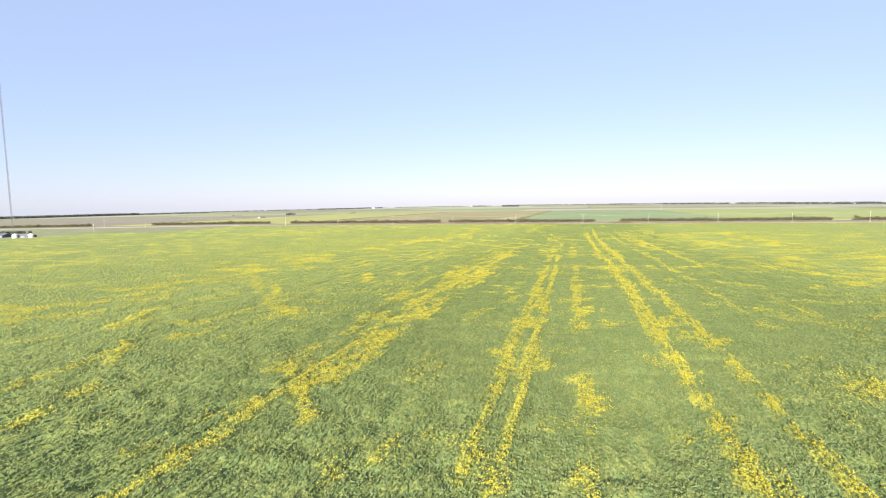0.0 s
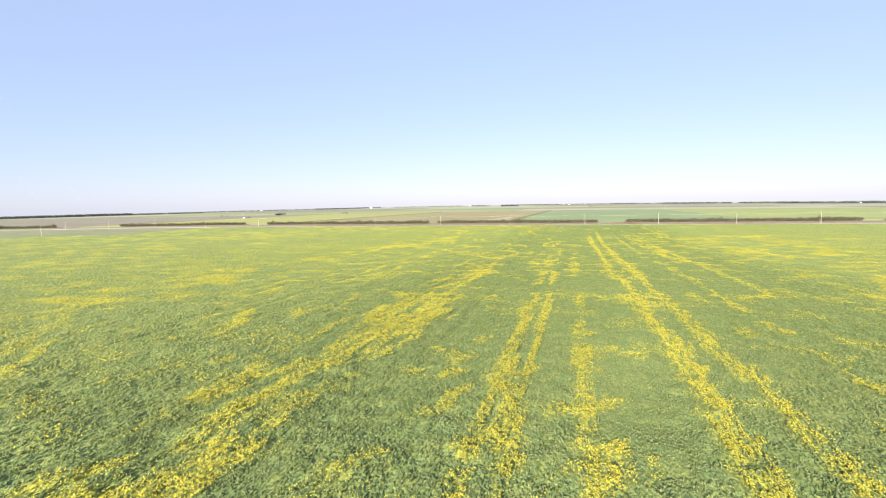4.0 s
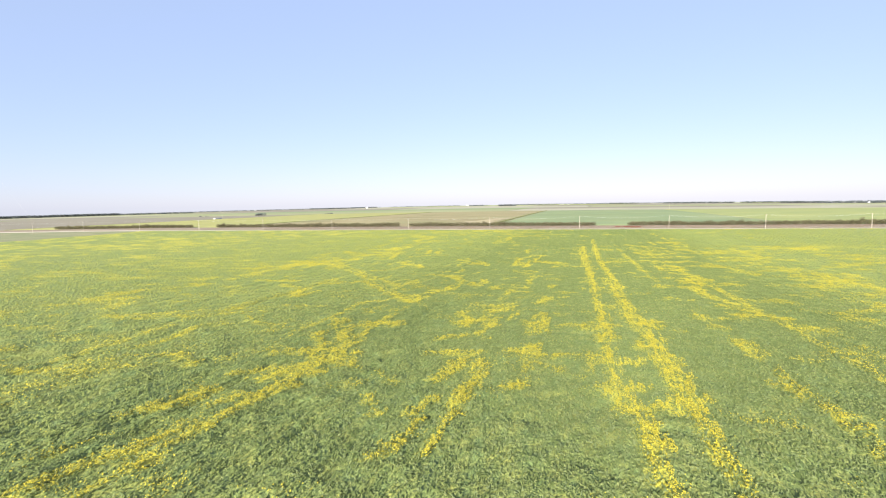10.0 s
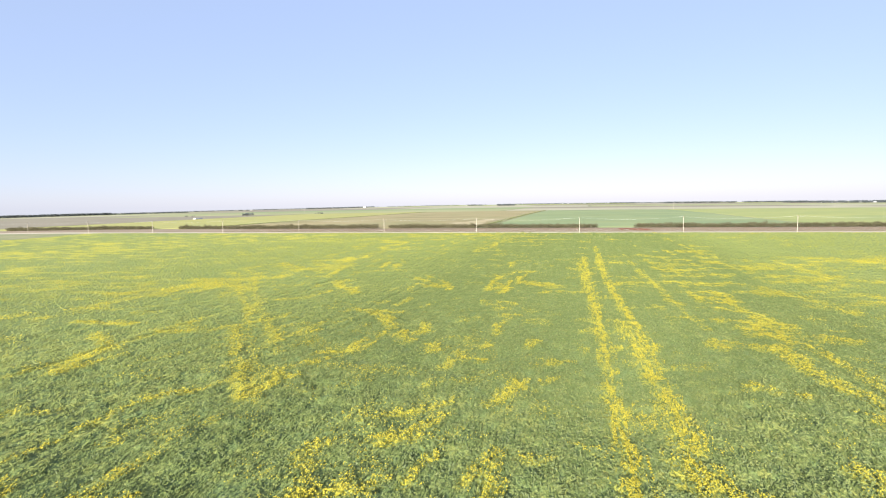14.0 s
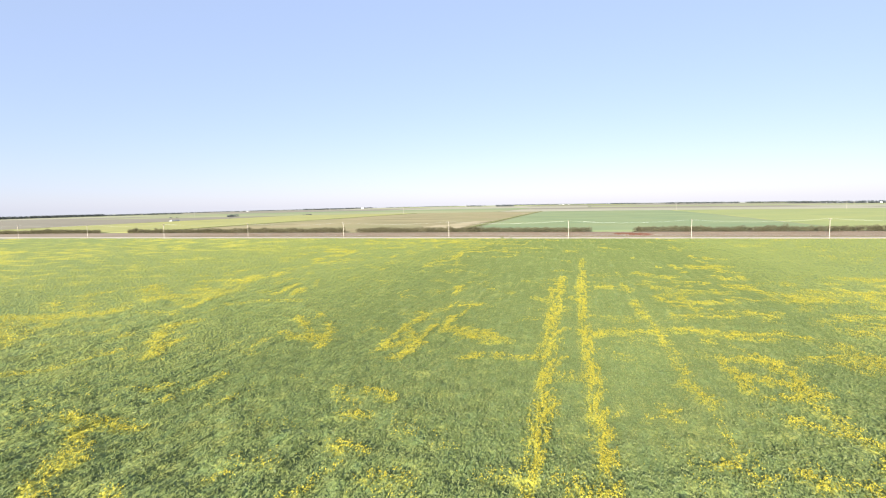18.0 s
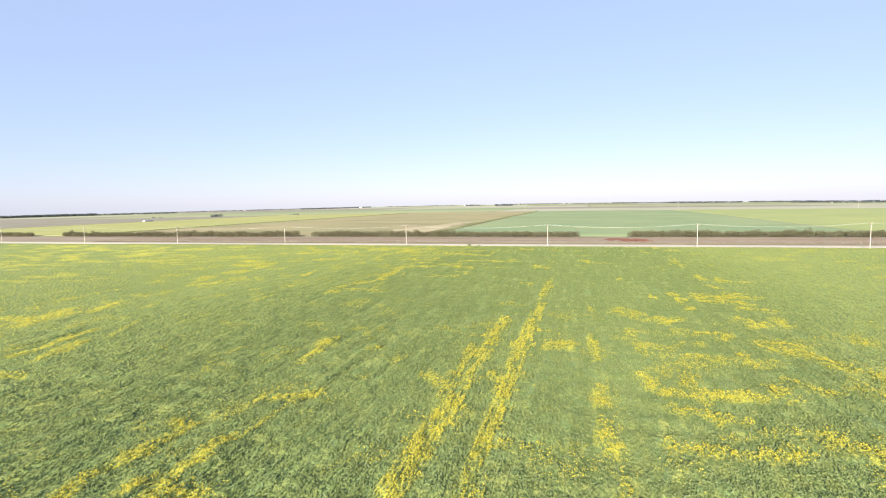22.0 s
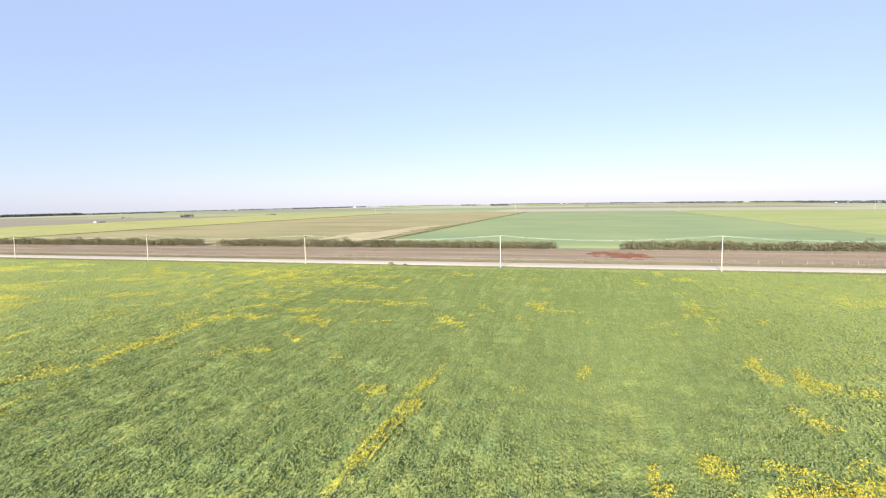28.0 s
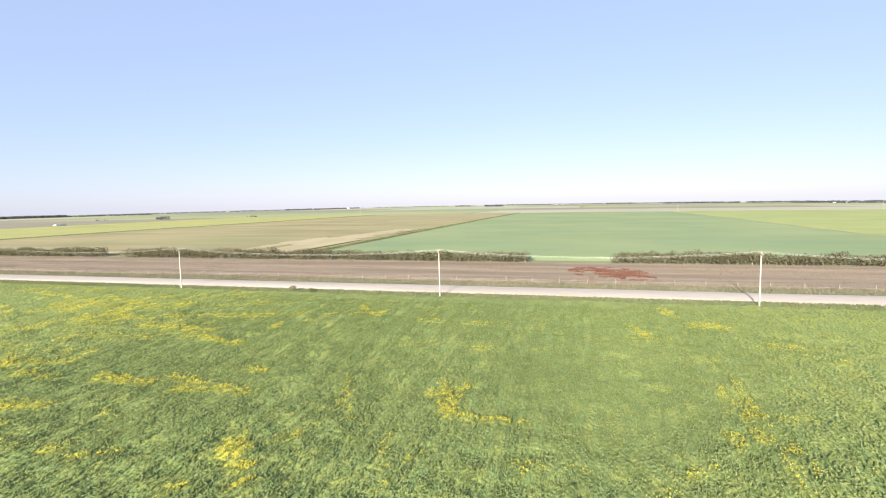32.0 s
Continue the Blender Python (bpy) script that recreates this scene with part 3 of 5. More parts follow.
STREAKS += [
    (-84.4, -277.9, -83.4, -270.9, 1.), (-4.5, -271.4, -0.6, -275.8, 1.), (-85.4, -275.2, -87.7, -270.7, 1.2), (-60.3, -272.5, -57.2, -273.3, 0.9), (-35.3, -274.4, -33.3, -268.9, 1.), (-87.7, -270.7, -87.9, -267.3, 1.2), (-60.3, -270.9, -58.5, -266.8, 0.7),
    (-31.4, -268.4, -30, -266.6, 0.9), (-80.7, -252.1, -58.6, -279.9, 0.8), (-11, -264.7, -8.4, -266.5, 1.1), (-98.1, -261.2, -87.2, -267.9, 1.), (-43.2, -265, -41.3, -260.7, 0.8), (-60.2, -263, -57, -261.1, 0.7), (-4.6, -253, -1.2, -270.6, 0.9),
    (-41.3, -260.7, -39.1, -262.1, 0.8), (-25.6, -241.2, -24.5, -281.2, 0.8), (-32.5, -262.4, -29.9, -259.9, 0.8), (-59, -262.4, -55.4, -259, 1.), (-42.9, -259, -41.8, -258, 0.8),
]
STREAKS += [
    (-21.6, -236.9, -19.8, -280, 1.1), (-57, -261.1, -57.3, -254.8, 0.7), (-45.4, -259.6, -47.6, -256.1, 0.8), (-21.7, -255.9, -18.8, -259, 1.2), (-90.6, -257.9, -82.7, -256.1, 1.), (-3.8, -247.3, -3.9, -264.2, 1.), (-69.7, -257.7, -72.5, -253.4, 0.9),
    (-109.5, -255, -97.9, -254.3, 1.), (-39.5, -255.8, -39.8, -253.2, 0.5), (-68.2, -255.6, -66.2, -252.5, 0.8), (-34.5, -254.6, -34.1, -251.8, 1.), (-82.7, -256.1, -79.2, -250, 1.), (-55, -258.9, -56.1, -247.1, 0.5), (-25, -253.7, -22.7, -251.6, 1.),
    (-21.6, -251.3, -19.5, -252.3, 1.), (-49.6, -250.3, -52.8, -249.8, 0.9), (-11.1, -248.6, -9.9, -249.8, 1.1), (-6.4, -248.2, -5.3, -249.4, 1.2), (-51.7, -245.3, -49.6, -250.3, 0.9),
]
STREAKS += [
    (-80.1, -250.7, -77.4, -242.4, 0.9), (-10.7, -246.5, -8.7, -246, 0.8), (-39.7, -247.8, -40.6, -242.6, 0.5), (-65, -234.7, -50.5, -255, 0.8), (-83, -245.8, -88.5, -237.6, 0.9), (-0.2, -238.5, 6.6, -242.4, 1.3), (-4.9, -236.5, -1.7, -244.3, 1.1),
    (-3.2, -239.9, -1.2, -240.5, 1.3), (-40.6, -242.6, -39.4, -237.2, 0.5), (-35.6, -238.1, -33.9, -237.7, 0.8), (-67.7, -234.3, -58.3, -241.4, 0.9), (-2.5, -231.7, -3.7, -241.1, 1.2), (-65, -234.7, -59.4, -235.8, 0.9), (-88.5, -237.6, -89.6, -231.9, 0.9),
    (-41.8, -233.8, -38.2, -235, 0.8), (-7.2, -231.2, -2.5, -231.7, 1.2), (-12.2, -230.6, -9.3, -231.7, 0.9), (-0.6, -227.8, 2.1, -233.6, 1.6), (-62.4, -229.4, -62.2, -228.4, 0.8),
]
STREAKS += [
    (-43.1, -227.8, -41.5, -228.1, 0.8), (-88.5, -228.2, -84.7, -223.6, 0.9), (-66.8, -226.5, -65.6, -225, 0.9), (-62.4, -226.5, -62.3, -220.4, 0.7), (-43.1, -221.6, -40.3, -223.8, 0.8), (-26.4, -222.7, -25, -221.6, 1.), (-4.7, -220.4, -0.1, -223.8, 1.1),
    (-20.4, -220.4, -19.3, -221.7, 0.8), (-15.5, -219.9, -14.2, -220.3, 0.9), (-84.7, -223.6, -83.6, -214.8, 0.9), (-4.5, -215.5, -0.2, -213.6, 1.2), (-11.4, -211.4, -10.3, -217, 0.9), (-77.9, -216.3, -80.6, -205.8, 0.9), (-4.4, -208.5, -0.5, -210.8, 1.2),
    (-90.7, -199.4, -76, -217.6, 1.3), (-91.1, -209.6, -90.9, -206.9, 0.9), (-5.7, -202, -5.9, -213.1, 0.9), (-66.4, -209.5, -67.1, -205.2, 0.8), (-36.7, -208, -35.2, -205.9, 0.9),
]
STREAKS += [
    (-23.1, -159.3, -19.4, -253.7, 0.9), (-32.9, -205.8, -26.7, -206.5, 0.9), (-32.4, -206.1, -24.4, -205, 0.9), (-60.2, -203.7, -57.9, -204, 0.8), (-0.4, -199.2, 0.2, -207.4, 1.3), (-48.7, -207, -46.8, -199.2, 1.), (-57.4, -207.3, -60.4, -198.5, 0.8),
    (-48.9, -204.2, -49.3, -200.9, 0.7), (-68.4, -200.9, -58, -204.2, 1.), (-44.5, -203.1, -44.1, -201.3, 0.7), (-44.7, -204.3, -46.1, -197.9, 0.7), (-44.8, -210.6, -45.5, -191.2, 0.9), (-5.8, -200.4, -1, -200.9, 1.), (-49.3, -200.9, -48.4, -197.8, 0.7),
    (-37.7, -197.1, -35.9, -199.3, 0.6), (4.4, -198.1, 8.1, -197.3, 1.), (-36.3, -195.7, -32, -199.2, 0.8), (-40.3, -195.5, -34.6, -199.2, 0.9), (-27.6, -139.4, -24.9, -255.1, 0.9),
]
STREAKS += [
    (-89.7, -199, -87.3, -195.3, 1.1), (-71.6, -189.8, -59.2, -204.3, 0.8), (-63.9, -192.9, -59.9, -199.5, 0.7), (-46.8, -198.3, -50.1, -192.4, 0.7), (-38.2, -195.3, -35.9, -194.7, 0.9), (-43.1, -193.5, -36.3, -195.7, 0.8), (-5.5, -192.6, -4.5, -193.8, 0.8),
    (-43, -195.4, -44, -189.6, 0.7), (-42.5, -191.9, -36.9, -192.9, 1.2), (-22.1, -193.3, -19.7, -190.8, 1.1), (-11.5, -189.8, -11.2, -194, 0.7), (-49.6, -198.6, -49.2, -184.2, 0.7), (-26.2, -191.4, -25, -190, 1.), (-0.7, -189.8, 3.1, -190.5, 1.1),
    (-18.9, -190.6, -14, -189.5, 0.9), (-6.6, -187.7, -1.6, -189.2, 1.1), (-29.2, -152.7, -25.4, -224, 0.9), (-12.7, -189.2, -9.1, -187.3, 1.), (-8.9, -187.5, -3.4, -188.7, 1.),
]
STREAKS += [
    (5.6, -186.7, 7.9, -189.4, 0.9), (-3.4, -188.7, 3.7, -187.1, 1.), (-50.1, -192.4, -49, -182.9, 0.7), (-67.8, -189, -69.2, -185.6, 0.7), (-8.4, -186.1, 2.8, -187.3, 1.), (-44, -189.6, -43.7, -183.5, 0.7), (-23, -145.1, -20.7, -222.8, 0.9),
    (-50.5, -183, -48.5, -181.8, 0.9), (-98.5, -186.2, -100.3, -176.9, 1.), (-92.4, -181.5, -88, -177.8, 0.8), (-7.4, -176.8, -2.4, -177.1, 0.9), (-12.7, -174.7, -11.4, -179.2, 0.8), (-88, -177.8, -79, -175.9, 0.8), (-2.4, -177.1, 2.3, -176.1, 0.9),
    (-46.8, -177.4, -47, -174.5, 0.6), (-45.2, -175.1, -41.4, -173.2, 0.7), (5.1, -170.7, 7.3, -176.3, 0.8), (-13, -172.9, -11.9, -172.7, 0.8), (-27.4, -144.1, -26.4, -199.2, 0.85),
]
STREAKS += [
    (-6.3, -169.5, -0.7, -170.2, 0.8), (-31.7, -165.1, -27.5, -168.8, 0.8), (-13.1, -164.2, -12.7, -169, 0.7), (-84.4, -170.9, -86.7, -162.2, 1.1), (-113.1, -167.5, -111.3, -165, 1.), (-30.2, -167.2, -31.7, -165.1, 0.8), (-22.9, -133.4, -21.6, -197.3, 0.9),
    (-6.7, -164.7, -4.6, -165.2, 1.), (-0.6, -163.2, 2.2, -164.4, 1.1), (-3.7, -161.9, -1.2, -164.4, 0.9), (-24.6, -163.4, -22, -162.8, 0.9), (-89.4, -169.4, -91.8, -156.7, 1.1), (4.5, -161, 5.5, -164.5, 1.), (-8.5, -159.6, -6.7, -164.7, 1.),
    (8.4, -161.1, 10, -161.6, 0.8), (-49.4, -163.5, -49.7, -154.1, 0.5), (6.4, -157.7, 8.2, -159.8, 0.8), (15.9, -155.7, 18.1, -158.8, 0.9), (-27.3, -136.1, -27, -177.2, 0.8),
]
STREAKS += [
    (-42.7, -156.5, -42.1, -155.6, 0.6), (-50.3, -156.8, -50.8, -154.4, 0.6), (-50.8, -154.4, -49.5, -152.2, 0.6), (-22.6, -128.3, -22.4, -175.3, 0.9), (-2.4, -151, 2.2, -151.5, 0.8), (4.8, -149.3, 5, -152.4, 0.7), (-19.4, -151.4, -16.4, -149.7, 0.8),
    (-24.2, -150.4, -21.9, -150.6, 1.), (-13.5, -143.8, -12.9, -155, 0.6), (-17.9, -148.5, -16.2, -150, 0.8), (12.1, -146, 15.1, -151.4, 0.9), (-19.6, -148.4, -16.4, -147.7, 1.), (8.7, -145, 14.8, -150.3, 1.1), (-28.1, -141.6, -27.8, -152.8, 0.7),
    (-13.8, -145.3, -13.1, -148.4, 0.6), (-6.2, -146.6, -3.7, -146.7, 0.9), (-1.9, -144.8, 0.6, -145, 0.9), (8.8, -143, 13.2, -143, 1.1), (-23.2, -141.6, -21, -142.2, 0.9),
]
STREAKS += [
    (-7.9, -140.1, -6.7, -140.8, 0.8), (5.2, -138.9, 3.9, -141.8, 0.9), (-105.6, -145.4, -110.4, -135.1, 1.), (1.6, -138.8, 5.2, -138.9, 0.9), (-22.6, -124.1, -23.3, -152.3, 0.85), (-27.5, -134.5, -27.6, -141.5, 0.6), (-0.4, -130.4, -3.4, -134.5, 0.6),
    (12.2, -130.8, 10.2, -133.6, 1.1), (-5.3, -131.4, 0.9, -130.1, 0.8), (9.8, -128.7, 12.2, -130.8, 1.1), (-3.9, -129, -0.4, -130.4, 0.6), (15.5, -126, 15.4, -131.2, 0.8), (-9.8, -125.6, -5.3, -131.4, 0.8), (-7.6, -123.7, -5.4, -127.7, 0.9),
    (-10.7, -125.4, -7.6, -123.7, 0.9), (-14, -122.1, -13.2, -125, 0.5), (-30, -122.8, -28.5, -121.7, 0.6), (-23.4, -121.9, -22.7, -121.7, 0.6), (3.2, -122.2, 4.2, -120.1, 0.7),
]
STREAKS += [
    (12.1, -118.3, 17.1, -120.8, 0.7), (-70.7, -117.9, -69.8, -114, 0.9), (11, -112, 15.3, -115.5, 0.8), (7.7, -114.1, 14, -112.9, 1.1), (-23.5, -104.7, -23.2, -120.3, 0.5), (-69.2, -111.3, -60, -112.6, 0.8), (6.6, -110.6, 8.4, -112.5, 0.9),
    (2, -105.8, 3.1, -116.1, 0.6), (-111.7, -113.9, -106.9, -107.8, 1.), (-1.7, -107.9, -0.9, -111.6, 0.7), (3.1, -105.7, 4.3, -113.5, 0.8), (-72, -110, -70.8, -107.7, 0.8), (8.4, -108.4, 11.7, -109.3, 1.3), (6.2, -110.6, 12.5, -106.5, 1.1),
    (11.7, -109.3, 14.6, -106.9, 1.3), (12.5, -106.5, 18, -108, 1.1), (6.4, -105.9, 9.1, -106.3, 0.7), (-23.2, -100.4, -23, -111.1, 0.6), (-22.4, -98.7, -22.6, -109.4, 0.5),
]
STREAKS += [
    (13, -104.3, 16.5, -103.5, 1.1), (-70.8, -105.7, -67.6, -100.2, 0.9), (-71.2, -100.9, -64.6, -98.2, 0.9), (-29.2, -97.7, -26.2, -98.5, 0.7), (12.2, -94.2, 13.7, -98.2, 0.7), (-23.8, -98, -22.7, -93.5, 0.5), (-71.6, -92.5, -66.4, -88.1, 0.7),
    (-91, -93.2, -92.1, -85.8, 0.8), (-53.7, -88.7, -47.7, -88.1, 0.7), (-63.2, -89.3, -63.2, -87.6, 0.7), (15.9, -86.2, 21.9, -88.6, 0.9), (-67.4, -94.8, -68.8, -79, 1.), (12.2, -84.9, 13.4, -86.7, 0.6), (-66.4, -88.1, -68.3, -76.7, 0.7),
    (12.3, -78.9, 12.6, -84.1, 0.6), (-49.8, -80.7, -46.3, -81.9, 0.6), (-67.7, -83.7, -68.5, -78.2, 0.7), (-70.8, -75.5, -60.3, -69.7, 1.), (-47.1, -73.7, -48.1, -70.5, 0.6),
]
STREAKS += [
    (-29.3, -72.6, -29.5, -70.7, 0.5), (-69.4, -71.5, -62.4, -71.5, 0.7), (-25.2, -71.1, -24.6, -70.1, 0.5), (-55.1, -69.9, -47.8, -71.1, 0.9), (-45, -69.7, -42.6, -69.2, 0.6), (-40.3, -69.9, -38.3, -68.8, 0.5), (-52.3, -71.4, -52.1, -67.3, 0.6),
    (-29.4, -66.8, -26.1, -68.4, 0.6), (-30.1, -64.6, -27.7, -66.8, 0.8), (-74, -67.9, -65.5, -63.5, 0.7), (-14.8, -65.2, -14, -64.5, 0.5), (-6.1, -64.6, -4.7, -64.3, 0.4), (-26.7, -64.4, -24.8, -62.6, 0.45), (-59.5, -64.1, -53.2, -62.7, 0.9),
    (-67.6, -62, -63.1, -62.1, 0.9), (4.9, -61.7, 6.6, -61.3, 0.45), (20.4, -57.1, 20, -58.8, 0.5), (-12.7, -56.6, -7.1, -56.9, 0.4), (-65.5, -56.1, -60.7, -56.3, 0.8),
]
STREAKS += [
    (9.2, -55, 9.6, -57.4, 0.35), (11.7, -54.4, 12.2, -57.4, 0.4), (-43.9, -56.6, -36, -55.1, 0.8), (-55, -55.1, -47.6, -55.7, 0.8), (-37, -55.5, -35, -55.1, 0.6), (-25, -55.7, -24.2, -54.6, 0.4), (-46.5, -53.3, -35.1, -56.1, 0.6),
    (-150.9, -57.2, -141.6, -51.2, 0.9), (-77.3, -54.8, -70.1, -53.3, 0.9), (-16.2, -51.5, -13.6, -56.5, 0.7), (-70.1, -53.3, -64.3, -50.7, 0.9), (-16.3, -48.7, -13.6, -55.2, 0.6), (-14, -47.6, -14.3, -53.4, 0.7), (-40.2, -48.4, -37.7, -49.1, 0.5),
    (11.1, -45.2, 11.7, -51.7, 0.45), (-64.4, -47.9, -72.5, -48, 0.6), (-58.3, -38.3, -47.3, -40.4, 0.7), (-15.9, -35.9, -13.6, -35.5, 0.4), (-70.9, -33.8, -56.2, -35.1, 0.7),
]
STREAKS += [
    (-48.8, -32, -48, -30, 0.5), (-112.5, -31.6, -101.5, -29.9, 0.8), (-87.4, -30, -74.3, -30.2, 0.8), (16.4, -28.6, 23.8, -28.7, 0.5), (-74.3, -30.2, -59.9, -25.6, 0.8), (-101.5, -29.9, -93.3, -23.4, 0.8), (4.4, -22.9, 6.4, -27.5, 0.6),
    (-59.9, -25.6, -52.5, -24.4, 0.7), (-26.9, -24.4, -13.7, -24.2, 0.35), (-44.2, -23.1, -34.8, -19.3, 0.7), (13, -19.7, 17.5, -20.7, 0.6), (-81.1, -21.5, -74.8, -17.8, 0.8), (-40.9, -15.4, -34.2, -23.6, 0.6), (-99, -15.3, -81.1, -21.5, 0.8),
    (-120.8, -15, -102.7, -17.8, 0.7), (9.2, -10.1, 11.9, -16, 0.4),
]
PALE_STREAKS += [
    (-60.8, -471, -60.1, -468.7, 0.7), (-46.6, -467.7, -44.8, -471.1, 0.6), (-59.8, -465.5, -59.9, -461, 0.6), (-22.8, -458.8, -22, -460.1, 0.7), (-29.1, -455.4, -29.1, -462.6, 0.4), (-102.4, -450.7, -98.4, -446.3, 1.), (-46.8, -444.6, -45.8, -442.8, 0.8),
    (-4.4, -439.9, -5.1, -445.8, 0.8), (-76.2, -443.2, -74.9, -441.4, 0.8), (-8.7, -440.9, -7.7, -441.6, 0.8), (-22.9, -438.9, -21.8, -442.5, 0.8), (-81, -441.6, -81.1, -435.8, 1.1), (-58.3, -425.2, -58.2, -436.1, 1.2), (-16.7, -429.4, -14.9, -427.5, 1.2),
    (-47, -426.3, -45.2, -428.2, 0.6), (-55.6, -427.5, -51.3, -426.5, 0.8), (-87.6, -428.3, -83.1, -425.7, 0.9), (-18.2, -423.5, -16.7, -429.4, 1.2), (-71.8, -426.4, -69.8, -423.5, 0.6),
]
PALE_STREAKS += [
    (-23.9, -422.5, -20.7, -423.1, 0.7), (-5.2, -418.7, -4.2, -422, 0.9), (-74.4, -418.9, -73.6, -417, 0.8), (-97.5, -404, -75.7, -428.7, 1.4), (-26.6, -414.6, -26.4, -416.8, 0.6), (-98.2, -418.8, -98, -410.5, 1.2), (-57.8, -418.6, -54.6, -409.9, 1.2),
    (-4, -407.1, 0.1, -413.5, 1.), (-92.8, -409.5, -86.5, -410.4, 1.2), (-57.1, -410.6, -52.5, -406.6, 0.7), (-75.6, -410.7, -73, -405.4, 0.8), (-34.3, -408.1, -32.2, -406.8, 0.6), (-66.7, -407.6, -62.1, -404.3, 1.2), (-10.3, -404.2, -8.7, -406.7, 0.8),
    (-53.1, -404.4, -52.7, -403, 0.7), (-60.8, -404, -60.6, -400.1, 1.), (-62.1, -404.3, -65.6, -399.7, 1.2), (-19.6, -401.3, -17.3, -402.6, 1.), (-48.6, -399.9, -45.7, -401.9, 0.7),
]
PALE_STREAKS += [
    (-143.7, -379.8, -107.7, -419.7, 1.2), (-30.6, -396.8, -30.4, -398.7, 0.7), (-73.4, -397.4, -72.3, -391.6, 0.6), (-99.4, -396.6, -99.7, -390.1, 1.2), (-59, -387.4, -56.3, -386.7, 0.8), (-59, -395.2, -56.5, -378.7, 1.), (-43, -387.5, -42.4, -384.5, 0.8),
    (-61.5, -380, -60.5, -390.3, 0.7), (-24.4, -384.2, -22.9, -385.7, 0.6), (-6.3, -383.6, -4.1, -386.1, 1.1), (-60.9, -387.2, -61.7, -382, 0.8), (-79.6, -388.2, -82.8, -378.8, 1.2), (-0.9, -379.2, 4.3, -384.3, 1.3), (-32.4, -379.3, -31, -380.8, 0.7),
    (-73.6, -380.5, -74.5, -372.7, 0.8), (-31.4, -375.3, -30.6, -376.7, 0.8), (-50.6, -375.3, -50.1, -372.9, 0.8), (-21.2, -369.1, -19.3, -370.5, 0.8), (-17.2, -368.1, -15.5, -370.5, 0.9),
]
PALE_STREAKS += [
    (-42.6, -365.6, -39, -370.2, 0.7), (-47.1, -365.1, -42.6, -365.6, 0.7), (-71.4, -367.4, -72.6, -361.3, 0.7), (-161.9, -322.8, -97.5, -404, 1.4), (-99.9, -363.5, -99.4, -356, 1.), (-48.3, -357.9, -43, -360.7, 0.7), (-72.6, -361.3, -75.6, -353.9, 0.7),
    (-53.3, -355.8, -55.1, -349.9, 0.8), (-28, -354.2, -23.3, -351.3, 0.9), (-11.7, -344.8, -11.3, -352.3, 0.9), (-7.5, -346, 9.7, -344.2, 1.3), (-63.5, -342.8, -62.6, -339.2, 0.7), (2.1, -333.4, 4.5, -338.6, 1.), (-44.7, -331.1, -44.1, -328.8, 0.6),
    (-16.1, -324.4, -11.3, -326.1, 0.8), (-48.3, -321, -45, -323.3, 0.7), (-27.1, -318, -26.3, -312, 0.7), (-33.7, -312.9, -29.8, -315.2, 0.9), (-26.3, -312, -26.8, -307.8, 0.7),
]
PALE_STREAKS += [
    (-56, -311.3, -55.7, -307.3, 1.), (-4.4, -305.5, -2.3, -306.3, 0.8), (2.5, -301.5, 8, -306.7, 1.2), (-39.7, -304.1, -40.8, -301.5, 0.6), (-16.9, -293, -13.4, -294.6, 0.6), (-28.8, -294, -22.2, -292.5, 0.9), (-24.1, -292.9, -21.4, -293.2, 0.8),
    (-27.3, -291.7, -25.2, -290.6, 0.6), (-59.3, -287.9, -57.6, -285, 0.7), (-10.4, -284, -6.2, -283, 0.9), (-6.3, -282.9, -3.8, -283.6, 0.7), (-28.4, -281.8, -25.8, -282.8, 0.7), (-104.6, -281, -103.2, -279, 0.8), (-46.9, -281.4, -45.4, -278, 0.8),
    (-65.2, -278.8, -63.4, -276.3, 0.6), (-23.6, -273.6, -22.4, -276.9, 0.8), (-43.2, -271.3, -38.6, -268.8, 0.8), (-78.6, -272.6, -76.4, -266.9, 0.7), (-59.8, -269, -54.7, -260.6, 0.8),
]
PALE_STREAKS += [
    (-76.4, -266.9, -73.4, -261.3, 0.7), (-84.9, -243, -57.2, -279.9, 0.9), (-17.7, -258.8, -14.8, -259.8, 0.7), (-43.3, -252.1, -39.2, -258.1, 0.4), (-27.8, -252, -27.3, -255.7, 0.7), (-126.9, -259, -124, -248.3, 1.2), (-73.5, -252.3, -70, -247.9, 0.8),
    (-68.2, -247.8, -65.6, -245.4, 0.7), (-28.1, -244.9, -25.3, -243.6, 0.7), (-46.8, -240.8, -44.1, -238.4, 0.7), (-28.9, -236.5, -22.3, -234.9, 0.9), (-56.9, -229.7, -56.1, -225.9, 0.6), (-47.1, -222.6, -43.9, -225.6, 0.7), (-16.9, -223.3, -14.3, -222.7, 0.7),
    (-103.3, -227.8, -103.4, -216.7, 0.9), (-133.1, -178.4, -65.3, -264.3, 0.9), (-23.7, -213.3, -21.8, -214, 0.8), (-137.8, -179.1, -84.9, -243, 0.9), (-27.7, -205.8, -23.8, -212.1, 1.),
]
